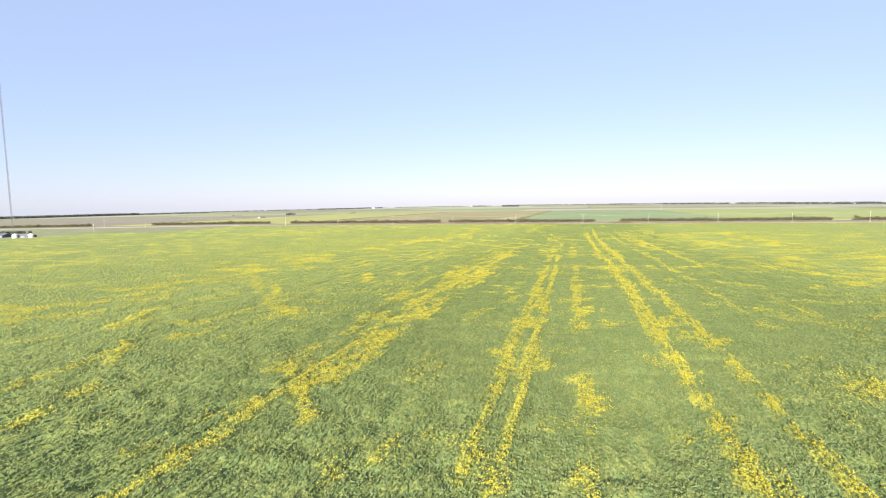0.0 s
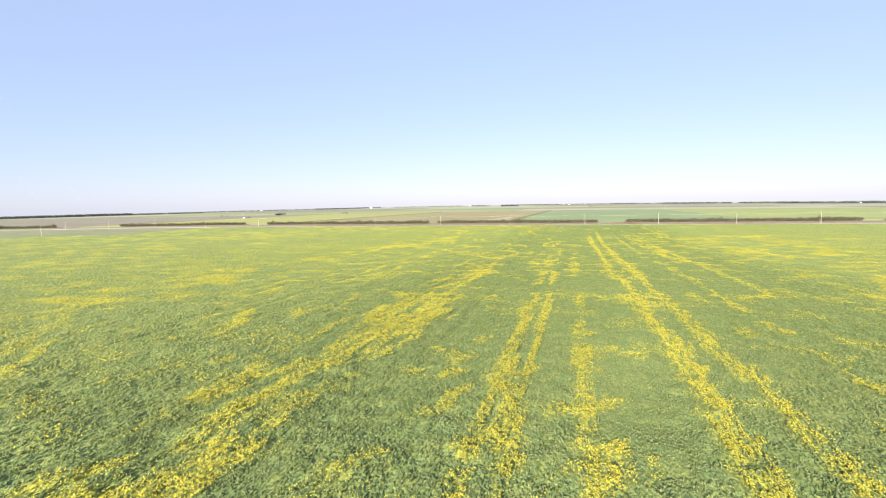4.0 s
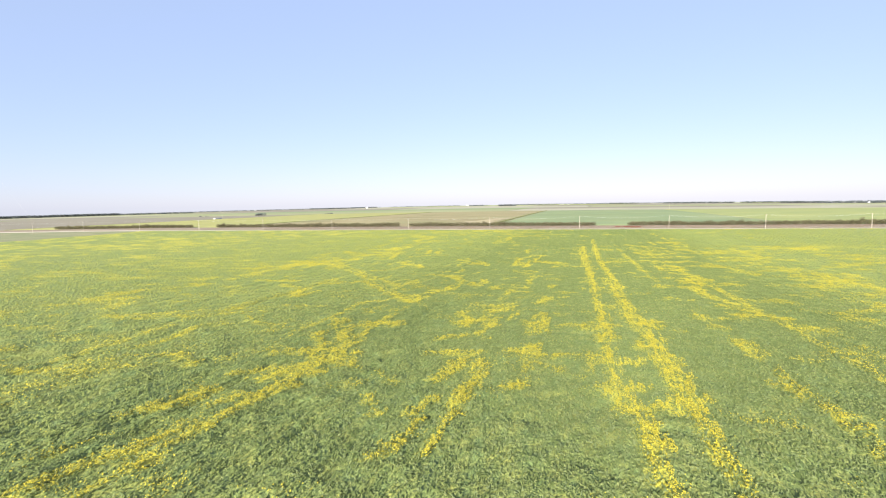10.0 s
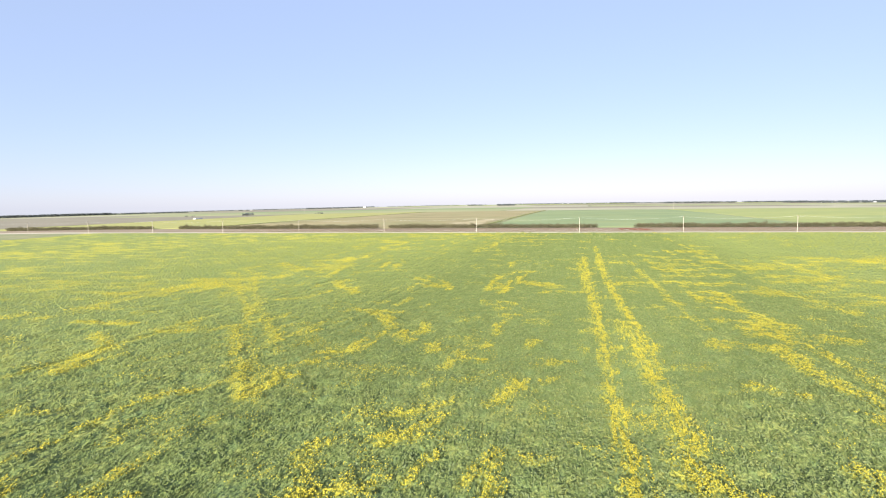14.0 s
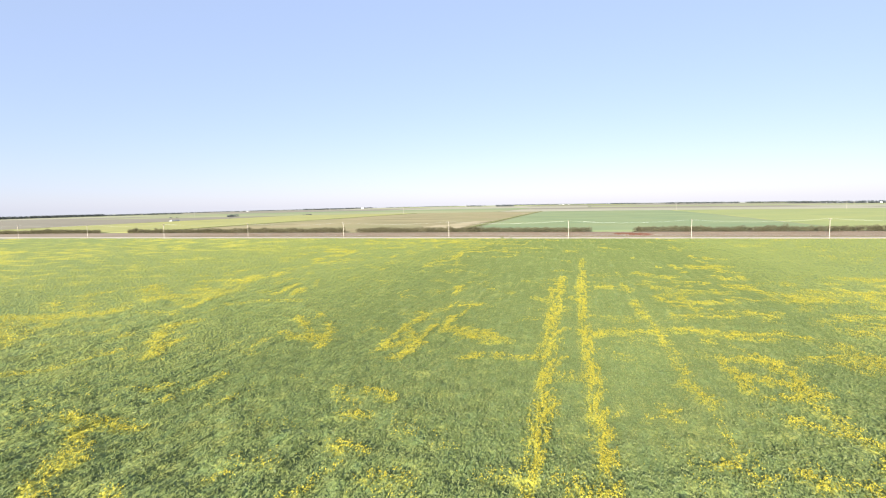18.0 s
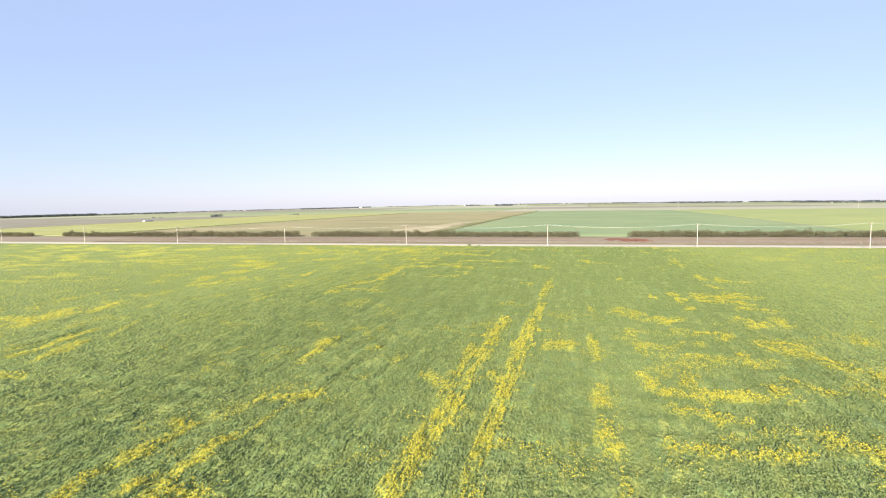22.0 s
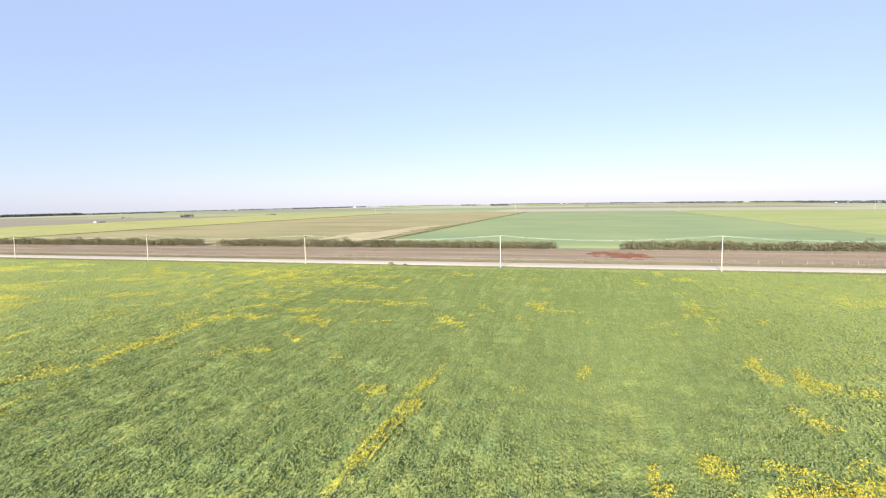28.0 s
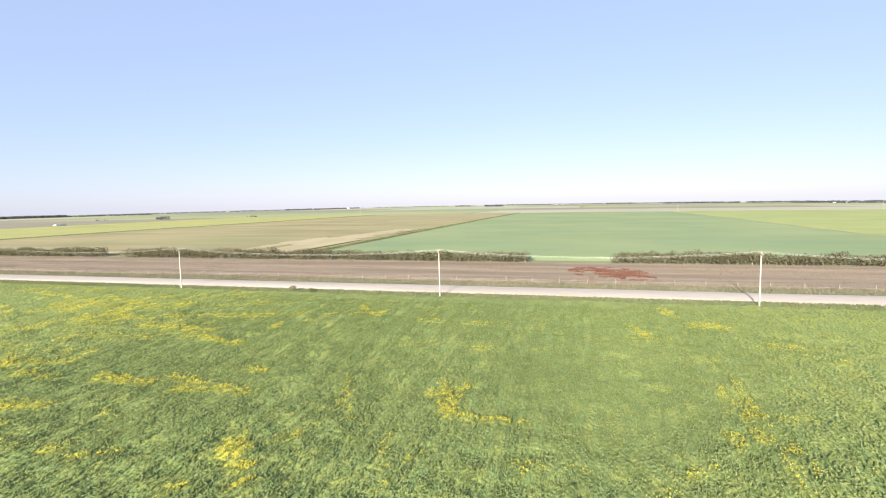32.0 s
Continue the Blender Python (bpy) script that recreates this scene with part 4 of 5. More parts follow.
PALE_STREAKS += [
    (-10.9, -200, -10.7, -204.8, 0.7), (-18.2, -201.7, -16.1, -203, 0.7), (-26, -193.5, -27.7, -205.8, 1.), (-18.5, -188.3, -10.3, -187.8, 0.8), (-44.1, -195, -42.6, -175.3, 0.5), (-20.7, -179.8, -15.1, -178.6, 0.8), (3.2, -173.6, 8.9, -175.6, 1.1),
    (-45.5, -176.1, -40.9, -172.8, 0.5), (-29.5, -174.7, -26.3, -174, 0.7), (-2.7, -174.1, 5.1, -170.7, 0.8), (-58.4, -170.1, -61.7, -164.7, 0.7), (-38.3, -168, -38.5, -166.8, 0.8), (-61.7, -164.7, -61, -160.9, 0.7), (-40.2, -159.7, -36.9, -162.2, 0.6),
    (-36.9, -162.2, -37.2, -159.1, 0.6), (-85.3, -159.8, -90.1, -149.4, 0.6), (-3.9, -154.2, 2.2, -153, 0.9), (-111.4, -155.3, -110.8, -149.5, 1.), (-49.6, -145.5, -44.1, -151.9, 0.7),
]
PALE_STREAKS += [
    (-75.9, -146.4, -69.9, -148.3, 0.7), (-8.1, -142.6, -6.9, -152, 0.8), (-44.6, -147.9, -46.4, -144.7, 0.5), (-50.1, -146.9, -49.6, -145.5, 0.7), (-98.8, -139.8, -100.1, -135.6, 1.), (-1.5, -137.5, 0.8, -136.9, 0.6), (8.4, -128.5, 14.8, -130, 0.8),
    (-95.8, -129.7, -92.3, -123.5, 1.), (-81.1, -129.6, -80.3, -123.3, 0.6), (-62.3, -111.5, -63.1, -103.8, 0.6), (-26.7, -103.2, -27.4, -99.8, 0.4), (-14.2, -94, -13.2, -94.6, 0.5), (-55.9, -92.2, -49.5, -90.8, 0.6), (-22.7, -92.6, -23.2, -87.9, 0.4),
    (-37.8, -89.4, -36.2, -89, 0.5), (-6.2, -85.5, -6.8, -89.7, 0.4), (16.3, -82.2, 15.4, -89.1, 0.8), (5.6, -68.4, 6.5, -67.5, 0.4), (-18, -61.1, -14.5, -70.9, 0.3),
]
PALE_STREAKS += [
    (11.8, -63.8, 12.1, -66.9, 0.45), (2.3, -65.6, 3.2, -65, 0.35), (-7.2, -63.5, -1.7, -63.8, 0.3), (-46.2, -62.9, -43.1, -63.8, 0.4), (4.6, -62.8, 6, -62, 0.3), (10.6, -50.2, 12.2, -66.9, 0.35), (-22.2, -59.2, -27.2, -49.3, 0.4),
    (14, -51.2, 16.5, -50.6, 0.4), (12.1, -34.8, 13.1, -60.6, 0.4), (-8.2, -35.9, -4.4, -35.2, 0.3), (22.5, -32.7, 26.1, -34.3, 0.5), (3.3, -28, 9.3, -28.5, 0.3), (-90.5, -25, -73.8, -22.9, 1.),
]


def bloom(x, y):
    u = across(x, y)
    rag = fbm(x / 1.3 + 40, y / 1.3, 3) - 0.5
    # scattered bloom: rich far to both sides, thin near the flight line and at the road
    wild = 0.72 * fbm(u / 4.5 + 3, y / 4 + 9, 3) + 0.28 * fbm(u / 26 + 1, y / 30 + 4, 2)
    roadside = smooth(-86, -62, y) * smooth(-6, -16, y)
    left = np.maximum(smooth(-72, -130, u), smooth(-26, -70, u) * roadside * 0.5)
    right = smooth(0, 24, u) * 1.0 * smooth(-112, -140, y) + smooth(24, 60, u) * 0.12 * smooth(-140, -112, y)
    rich = np.where(u < -20, left, right) * smooth(-6, -14, y)
    calm = smooth(-60, -48, u) * smooth(80, 30, u) * smooth(-132, -118, y) * smooth(-34, -50, y)  # a green stretch before the road
    out = 0.11 + 0.10 * smooth(-80, -190, u) + 0.12 * smooth(40, 120, u) + smooth(0.56 - 0.12 * rich, 0.80 - 0.12 * rich, wild) * (0.30 + 0.34 * rich) * (1 - 0.85 * calm)
    for u0, half, ya, yb, s in STRIPS:
        drift = (value_noise(y / 23 + u0, 0 * y + u0) - 0.5) * 1.1
        core = 1 - np.abs(u - u0 - drift) / (half * (0.7 + 0.9 * value_noise(y / 6 + u0 * 3, 0 * y + 2.5)))
        gaps = smooth(0.62 - 0.6 * s, 0.80 - 0.6 * s, fbm(y / 16 + u0 * 7, 0 * y + u0, 2))
        out = np.maximum(out, smooth(-0.25, 0.85, core + rag * 1.9) * gaps * smooth(yb, yb - 12, y) * smooth(ya - 1, ya, y) * (0.55 + 0.45 * s))
    for streaks, most in ((STREAKS, 0.92), (PALE_STREAKS, 0.52)):
        for xa, ya, xb, yb, half in streaks:
            if half < 1 and math.hypot(xb - xa, yb - ya) > 8:
                half *= 0.9  # wheel tracks are narrow
            r = 2.2 * half + 0.6
            i = np.nonzero((x > min(xa, xb) - r) & (x < max(xa, xb) + r) & (y > min(ya, yb) - r) & (y < max(ya, yb) + r))[0]
            if len(i):
                long2 = (xb - xa) ** 2 + (yb - ya) ** 2 + 1e-6
                t = np.clip(((x[i] - xa) * (xb - xa) + (y[i] - ya) * (yb - ya)) / long2, 0, 1)
                off = np.hypot(x[i] - xa - t * (xb - xa), y[i] - ya - t * (yb - ya))
                out[i] = np.maximum(out[i], smooth(-0.2, 0.75, 1.0 - off / (1.15 * half) + rag[i] * 2.2) * most)
    return out


def ruts(x, y):
    """How far the crop is pressed down along the sprayer's wheel tracks, 0 to 1."""
    u, out = across(x, y), 0.0 * x
    for u0 in (-64.5, -62.0, -52.5, -50.0, -41.0, -38.2, -22.2, -17.0, -90.0, -87.5, -8.0, 1.0, 18.2):
        drift = (value_noise(y / 23 + u0, 0 * y + u0) - 0.5) * 1.1
        worn = smooth(0.45, 0.62, fbm(y / 19 + u0 * 5, 0 * y + u0 * 2, 2))
        out = np.maximum(out, smooth(0.55, 0.1, np.abs(u - u0 - drift - 0.3)) * worn)
    return out


def canopy(x, y):
    near = smooth(-125, -105, x) * smooth(52, 38, x)
    h = 1.05 + 0.22 * near * (fbm(x / 1.5, y / 1.7, 2) - 0.5) * 2 + 0.35 * (fbm(x / 7, y / 9, 2) - 0.5)
    h = h * (1 - 0.4 * smooth(-14, -3.6, y))
    return h - 0.3 * ruts(x, y) * smooth(-80, -150, y) + 0.32 * near * (fbm(across(x, y) / 1.7, y / 22, 2) - 0.5)


def in_field(x, y):
    return (y < -3.0) & ((x > -400) | (y < -125)) & (x > -475) & (y > -500)


FINE = 0.75
cx = np.concatenate([np.linspace(-480, -115, 100, endpoint=False), np.arange(-115, 42, FINE), np.linspace(42, 480, 90)])
cy = np.concatenate([np.arange(-500, -3.4, FINE), [-3.2, -2.9]])
x, y = np.meshgrid(cx, cy, indexing="ij")
TOP = ground_z(x, y) + canopy(x.ravel(), y.ravel()).reshape(x.shape)
z = TOP - 0.11 * smooth(-112, -70, x) * smooth(42, 18, x) * smooth(-5, -12, y)
z[:, -1] = ground_z(x, y)[:, -1] - 0.1
z[:, 0] = ground_z(x, y)[:, 0] - 0.1
canola = sheet("canola_crop", cx, cy, z, CANOPY, keep=in_field)
tagged(canola, "green canola crop with patchy yellow bloom along the rows", "crop", kind="stuff")
BLOOM = bloom(x.ravel(), y.ravel()).reshape(x.shape)
b = canola.data.attributes.new("bloom", "FLOAT", "POINT")
b.data.foreach_set("value", BLOOM.ravel().astype(np.float32))


def over(grid, px, py):
    """A value of the crop's grid between its knots."""
    i = np.clip(np.searchsorted(cx, px) - 1, 0, len(cx) - 2)
    j = np.clip(np.searchsorted(cy, py) - 1, 0, len(cy) - 2)
    fx, fy = (px - cx[i]) / (cx[i + 1] - cx[i]), (py - cy[j]) / (cy[j + 1] - cy[j])
    return (grid[i, j] * (1 - fx) + grid[i + 1, j] * fx) * (1 - fy) + (grid[i, j + 1] * (1 - fx) + grid[i + 1, j + 1] * fx) * fy


# leaves, densest along the strip that the flight passes over
n = 1100000
lx = np.concatenate([rng.uniform(-64, 14, int(n * 0.80)), -64 - rng.exponential(26, int(n * 0.13)), 14 + rng.exponential(16, int(n * 0.07))])
ly = rng.uniform(-478, -4, len(lx))
ok = (lx > -150) & (lx < 80)
lx, ly = lx[ok], ly[ok]
lined = 0.32 + 0.42 * smooth(-215, -165, ly)  # bushy plants in loose rows, with gaps; the rows show best towards the road
row = (1 - lined) * fbm(lx / 0.42, ly / 0.5, 2) + lined * fbm(across(lx, ly) / 0.5, ly / 6.0, 2)
ok = row > 0.30
lx, ly, row = lx[ok], ly[ok], row[ok]
spread = np.where((lx < -64) | (lx > 14), 1.35, 1.0)
sink = rng.random(len(lx)) ** 2 * 0.09
leaves = blades("leaves", lx, ly, over(TOP, lx, ly) - 0.04 - sink + 0.26 * (row - 0.5), 0.305 * spread, 0.135 * spread, 0.7, LEAF, canola, "toothed blue-green canola leaves", 0.75, 1.0)
tagged(leaves, kind="stuff")
wx = np.concatenate([rng.uniform(-474, -85, 40000), -62 - rng.gamma(2.0, 30, 140000), 12 + rng.gamma(2.0, 22, 95000), rng.uniform(32, 470, 30000)])
wy = rng.uniform(-470, -4, len(wx))
ok = in_field(wx, wy) & (wx < 470)
wx, wy = wx[ok], wy[ok]
far_leaves = blades("far_leaves", wx, wy, over(TOP, wx, wy) + 0.04, 0.34 + 0.30 * smooth(50, 150, np.abs(wx + 25)), 0.16 + 0.20 * smooth(50, 150, np.abs(wx + 25)), 0.8, BUD, canola, "yellow-green budding canola tops", 0.9)
tagged(far_leaves, kind="stuff")
bx, by = rng.uniform(-95, 45, 300000), rng.uniform(-478, -4, 300000)
buds = blades("buds", bx, by, over(TOP, bx, by) + 0.18, np.full(len(bx), 0.15), 0.075, 0.9, BUD, canola, "yellow-green flower buds", 1.6)
tagged(buds, kind="stuff")


# flower heads, thickest where the crop blooms most
def sow(lo, hi, floor, rate):
    a, c = np.searchsorted(cx, lo), np.searchsorted(cx, hi)
    area = np.diff(cx)[a:c, None] * np.diff(cy)[None, :]
    w = np.clip(BLOOM[a:c, :-1] - floor, 0, 1) * area * in_field(cx[a:c, None] + 0.1, cy[None, :-1] + 0.1)
    total = np.cumsum(w.ravel())
    k = np.searchsorted(total, rng.random(int(total[-1] * rate)) * total[-1])
    i, j = a + k // w.shape[1], k % w.shape[1]
    return cx[i] + rng.random(len(k)) * (cx[i + 1] - cx[i]), cy[j] + rng.random(len(k)) * (cy[j + 1] - cy[j])


spots = [(*sow(-66, 18, 0.13, 92), 1.0), (*sow(-135, -66, 0.13, 36), 1.45), (*sow(18, 62, 0.13, 56), 1.2), (*sow(-300, -135, 0.0, 2.2), 1.9), (*sow(62, 240, 0.0, 4.0), 1.6)]
fx, fy = np.concatenate([q[0] for q in spots]), np.concatenate([q[1] for q in spots])
big = np.concatenate([np.full(len(q[0]), q[2]) for q in spots])
lined = smooth(5.5, 4.0, np.abs(across(fx, fy) + 20))  # drill rows stand out in the wheel tracks
plant = (1 - lined) * fbm(fx / 0.34 + 9, fy / 0.34, 2) + lined * fbm(across(fx, fy) / 0.27, fy / 1.6, 2)  # heads stand together on the taller plants
ok = plant > 0.44
fx, fy, big, plant = fx[ok], fy[ok], big[ok], plant[ok]
flowers = blades("flower_heads", fx, fy, over(TOP, fx, fy) + 0.04 + 0.4 * (plant - 0.44) + 0.16 * rng.random(len(fx)), 0.108 * big, 0.09 * big, 0.7, PETAL, canola, "loose bright yellow flower heads", 0.5)
tagged(flowers, kind="stuff")

# ---- verges and weeds ----
n = 60000
gx, gy = rng.uniform(-260, 120, n), rng.uniform(-3.4, 4.3, n)
tagged(blades("verge_grass", gx, gy, ground_z(gx, gy) + 0.12, np.full(n, 0.35), 0.14, 0.8, GRASS_BLADE), "short green roadside grass beside the crop", "grass", kind="stuff")
n = 60000
gx, gy = rng.uniform(-300, 160, n), rng.uniform(13.4, 21.5, n)
tagged(blades("dry_grass", gx, gy, ground_z(gx, gy) + 0.12, np.full(n, 0.34), 0.13, 0.8, STRAW_BLADE), "straw-coloured ditch grass along the fence", "grass", kind="stuff")
n = 90000
gx, gy = rng.uniform(-300, 170, n), rng.uniform(20.5, 60.5, n)
clump = fbm(gx / 14, gy / 1.5) > 0.45
gx, gy = gx[clump], gy[clump]
tagged(blades("fallow_weeds", gx, gy, ground_z(gx, gy) + 0.2, 0.34, 0.15, 0.6, DRY_WEED), "dry pinkish brown weeds on the fallow strip", "weeds", kind="stuff")
n = 15000
a, r = rng.random(n) * 2 * math.pi, np.sqrt(rng.random(n))
gx, gy = 5 + r * (np.cos(a) * 10.5 + np.sin(a) * 2.5), 37.5 + r * (np.sin(a) * 10 - np.cos(a) * 6.5)
clump = fbm(gx / 3.2, gy / 1.1) + 0.26 * (1 - r) > 0.66
gx, gy = gx[clump], gy[clump]
tagged(blades("red_weeds", gx, gy, ground_z(gx, gy) + 0.3, 0.45, 0.24, 0.7, RED_WEED), "rust red dock weeds in a ragged patch", "weeds", kind="stuff")


# rough border between the wheat and the tan field, and the bare ground beside it
n = 12000
gx, gy = rng.uniform(-109.8, -107, n), rng.uniform(64, 790, n)
tagged(blades("field_border", gx, gy, ground_z(gx, gy) + 0.5, np.full(n, 0.8), 0.4, 0.8, GRASS_BLADE), "dark uncut grass border between two fields", "grass", kind="stuff")
for x0, y0, label in ((-376.0, 66.0, "dark uncut grass border beside the flowering field"), (-676.0, 66.0, "dark uncut grass border beside the fallow field")):
    gx, gy = x0 + rng.uniform(-1.2, 1.2, 9000), rng.uniform(y0, 790, 9000)
    tagged(blades("field_border", gx, gy, ground_z(gx, gy) + 0.45, np.full(9000, 0.8), 0.4, 0.8, GRASS_BLADE), label, "grass", kind="stuff")
sx, sy = np.arange(-175, -114, 2.0), np.arange(80, 330, 4.0)
x, y = np.meshgrid(sx, sy, indexing="ij")
tagged(sheet("bare_patch", sx, sy, ground_z(x, y) + 0.47, F_SAND, keep=lambda a, c: fbm(a / 9, c / 45) + 0.5 * smooth(-165, -122, a) * smooth(330, 200, c) > 0.86), "pale bare sandy patch at the field's edge", "ground", kind="structure")


# ---- hedges ----
def hedge(x0, x1, y0=62.0):
    at = Vector(((x0 + x1) / 2, y0, float(ground_z((x0 + x1) / 2, y0))))
    root = empty("hedge", at, "ragged olive-brown caragana hedge row", "hedge", "hedges along the fallow strip")
    px, py, pz, bm = [], [], [], bmesh.new()
    xx = x0
    while xx < x1:
        tall = random.uniform(2.6, 3.5) * (0.85 + 0.5 * float(fbm(np.array([xx / 12]), np.array([y0]))[0]))
        if random.random() < 0.05:
            tall *= 1.35
        wide = random.uniform(1.5, 2.4)
        yy = y0 + random.uniform(-1.2, 1.2)
        g = float(ground_z(xx, yy)) - at.z
        n = int(170 * wide * tall / 4)
        d = rng.normal(size=(n, 3))
        d /= np.linalg.norm(d, axis=1)[:, None]
        k = rng.random(n) ** 0.4
        px.append(xx - at.x + d[:, 0] * k * wide)
        py.append(yy - at.y + d[:, 1] * k * wide * 1.1)
        pz.append(g + tall * 0.53 + d[:, 2] * k * tall * 0.5)
        for s in range(3):
            e = Vector((xx - at.x + random.uniform(-1, 1), yy - at.y + random.uniform(-0.9, 0.9), g + tall * 0.8))
            tube(bm, (xx - at.x + random.uniform(-0.2, 0.2), yy - at.y, g - 0.1), e, 0.06, 0.02, 4)
        xx += random.uniform(0.9, 1.7)
    tagged(part("stem_thicket", bm, BARK, root, "thin grey stems"), kind="stuff")
    blades("foliage", np.concatenate(px), np.concatenate(py), np.concatenate(pz), 0.5, 0.36, 0.5, HEDGE_LEAF, root, "small dusty olive leaves")["kind"] = "stuff"


for x0, x1 in ((-930, -700), (-592, -410), (-380, -187), (-177, -18), (8, 196), (215, 330)):
    hedge(x0, x1)


# ---- utility poles ----
def utility_pole(h):
    root = empty("utility_pole", (0, 0, 0), "sun-bleached wooden utility pole with a short crossarm", "utility pole", "roadside utility poles")
    bm = bmesh.new()
    for k in range(4):
        tube(bm, (0, 0, -0.3 + (h + 0.3) * k / 4), (0, 0, -0.3 + (h + 0.3) * (k + 1) / 4), 0.140 - 0.012 * k, 0.128 - 0.012 * k, 10)
    part("shaft", bm, POLE_WOOD, root)
    arm = part("crossarm", box(bmesh.new(), 0, 0.16, h - 0.42, 0.14, 1.9, 0.16), POLE_WOOD, root)
    for s in (-0.85, 0.85):
        bm = tube(bmesh.new(), (0, 0.16 + s, h - 0.26), (0, 0.16 + s, h - 0.14), 0.05, 0.07)
        tube(bm, (0, 0.16 + s, h - 0.14), (0, 0.16 + s, h - 0.04), 0.07, 0.04)
        part("insulator", bm, PORCELAIN, arm, "brown porcelain insulator")
    bm = tube(bmesh.new(), (0, 0, h), (0, 0, h + 0.16), 0.06, 0.04)
    part("top_insulator", bm, PORCELAIN, root, "brown porcelain insulator")
    for s in (-0.6, 0.6):
        part("brace", tube(bmesh.new(), (0.08, 0, h - 1.1), (0.08, 0.16 + s, h - 0.4), 0.02, 0.02, 5), STEEL, root, "thin steel brace")
    return root


POLE_H = 9.5
POLE_X = [197.9 + 56.5 * k for k in (3, 2, 1)] + [197.9, 142.0, 84.8, 27.7, -30.0, -93.6, -156.8, -221.3, -284.6, -348.4, -412.4, -477.5, -541.0, -604.0]
first = utility_pole(POLE_H)
first.location = (POLE_X[0], 0, float(ground_z(POLE_X[0], 0)))
for k, px in enumerate(POLE_X[1:]):
    copy_thing(first, pose(px, 0, float(ground_z(px, 0)), random.uniform(-0.7, 0.7), random.uniform(-0.7, 0.7), random.uniform(-3, 3)))


def span(p, q, sag, r, name, parent):
    bm, n = bmesh.new(), 14
    pts = []
    for k in range(n + 1):
        t = k / n
        pts.append(Vector(p).lerp(Vector(q), t) - Vector((0, 0, sag * 4 * t * (1 - t))))
    for a, b2 in zip(pts, pts[1:]):
        tube(bm, a, b2, r, r, 4)
    return part(name, bm, WIRE, parent)


power_line = empty("power_line", (POLE_X[0], 0, POLE_H), "three thin sagging aluminium wires strung from pole to pole", "power line")
for a, b2 in zip(POLE_X, POLE_X[1:]):
    for dy, dz in ((-0.69, -0.02), (1.01, -0.02), (0.0, 0.18)):
        p = (a - POLE_X[0], dy, float(ground_z(a, 0)) + dz)
        q = (b2 - POLE_X[0], dy, float(ground_z(b2, 0)) + dz)
        span(p, q, 1.3 + 0.15 * dz, 0.006, "wire", power_line)

# taller poles along the far road
FAR_Y, FAR_H = 797.0, 14.0
tall = utility_pole(FAR_H)
tall.name = "tall_pole"
tagged(tall, "tall pale transmission pole beside a far field road", "utility pole", "far transmission poles")
far_x = [-132 + 278 * k for k in range(-5, 5)]
tall.location = (far_x[0], FAR_Y, float(ground_z(far_x[0], FAR_Y)))
tall.scale = (1.1, 1.1, 1.0)
for px in far_x[1:]:
    copy_thing(tall, pose(px, FAR_Y, float(ground_z(px, FAR_Y))))

# ---- wire fence along the fallow strip ----
FENCE_Y = 20.8
fence = empty("wire_fence", (0, FENCE_Y, 0), "low wire fence on grey wooden posts", "fence")
bm = bmesh.new()
tube(bm, (0, 0, -0.3), (0, 0, 1.15), 0.065, 0.055, 7)
tube(bm, (0, 0, 1.15), (0, 0, 1.19), 0.055, 0.03, 7)
post = part("post", bm, POST_WOOD, fence)
xs = np.arange(-290, 175, 6.15)
post.location = (xs[0], 0, float(ground_z(xs[0], FENCE_Y)))
for px in xs[1:]:
    o = new("post", post.data)
    o.parent = fence
    o.location = (px, random.uniform(-0.08, 0.08), float(ground_z(px, FENCE_Y)) - random.uniform(0, 0.12))
    o.rotation_euler = (random.uniform(-0.07, 0.07), random.uniform(-0.07, 0.07), random.uniform(0, 3))
for h in (0.35, 0.7, 1.05):
    span((xs[0], -0.08, h), (xs[-1], -0.08, h), 0.0, 0.0035, "strand", fence)

# ---- far farms, woods and bushes ----
def woods(name, label, x0, y0, x1, y1, h, depth, n, leaf):
    """A far belt of trees: trunks and crowns of loose leaves, ragged on top."""
    c = Vector(((x0 + x1) / 2, (y0 + y1) / 2, float(ground_z((x0 + x1) / 2, (y0 + y1) / 2))))
    root = empty(name, c, label, "trees", kind="stuff")
    px, py, pz, bm = [], [], [], bmesh.new()
    for k in range(n):
        t = random.random()
        tx, ty = x0 + (x1 - x0) * t + random.uniform(-depth, depth) * 0.3, y0 + (y1 - y0) * t + random.uniform(-depth, depth)
        g = float(ground_z(tx, ty)) - c.z
        tall = h * random.uniform(0.6, 1.15)
        tube(bm, (tx - c.x, ty - c.y, g - 0.3), (tx - c.x, ty - c.y, g + tall * 0.7), tall * 0.025, tall * 0.01, 4)
        m = 46
        d = rng.normal(size=(m, 3))
        d /= np.linalg.norm(d, axis=1)[:, None]
        r = rng.random(m) ** 0.4
        px.append(tx - c.x + d[:, 0] * r * tall * 0.42)
        py.append(ty - c.y + d[:, 1] * r * tall * 0.42)
        pz.append(g + tall * 0.58 + d[:, 2] * r * tall * 0.45)
    part("trunks", bm, BARK, root)["kind"] = "stuff"
    blades("crowns", np.concatenate(px), np.concatenate(py), np.concatenate(pz), leaf, leaf * 0.8, 0.5, HAZED_LEAF, root)["kind"] = "stuff"
    return root


def polar(bearing, dist):
    """A place by its bearing from the flight's middle, degrees to the right of +y."""
    a = radians(bearing)
    return -20 + dist * math.sin(a), -250 + dist * math.cos(a)


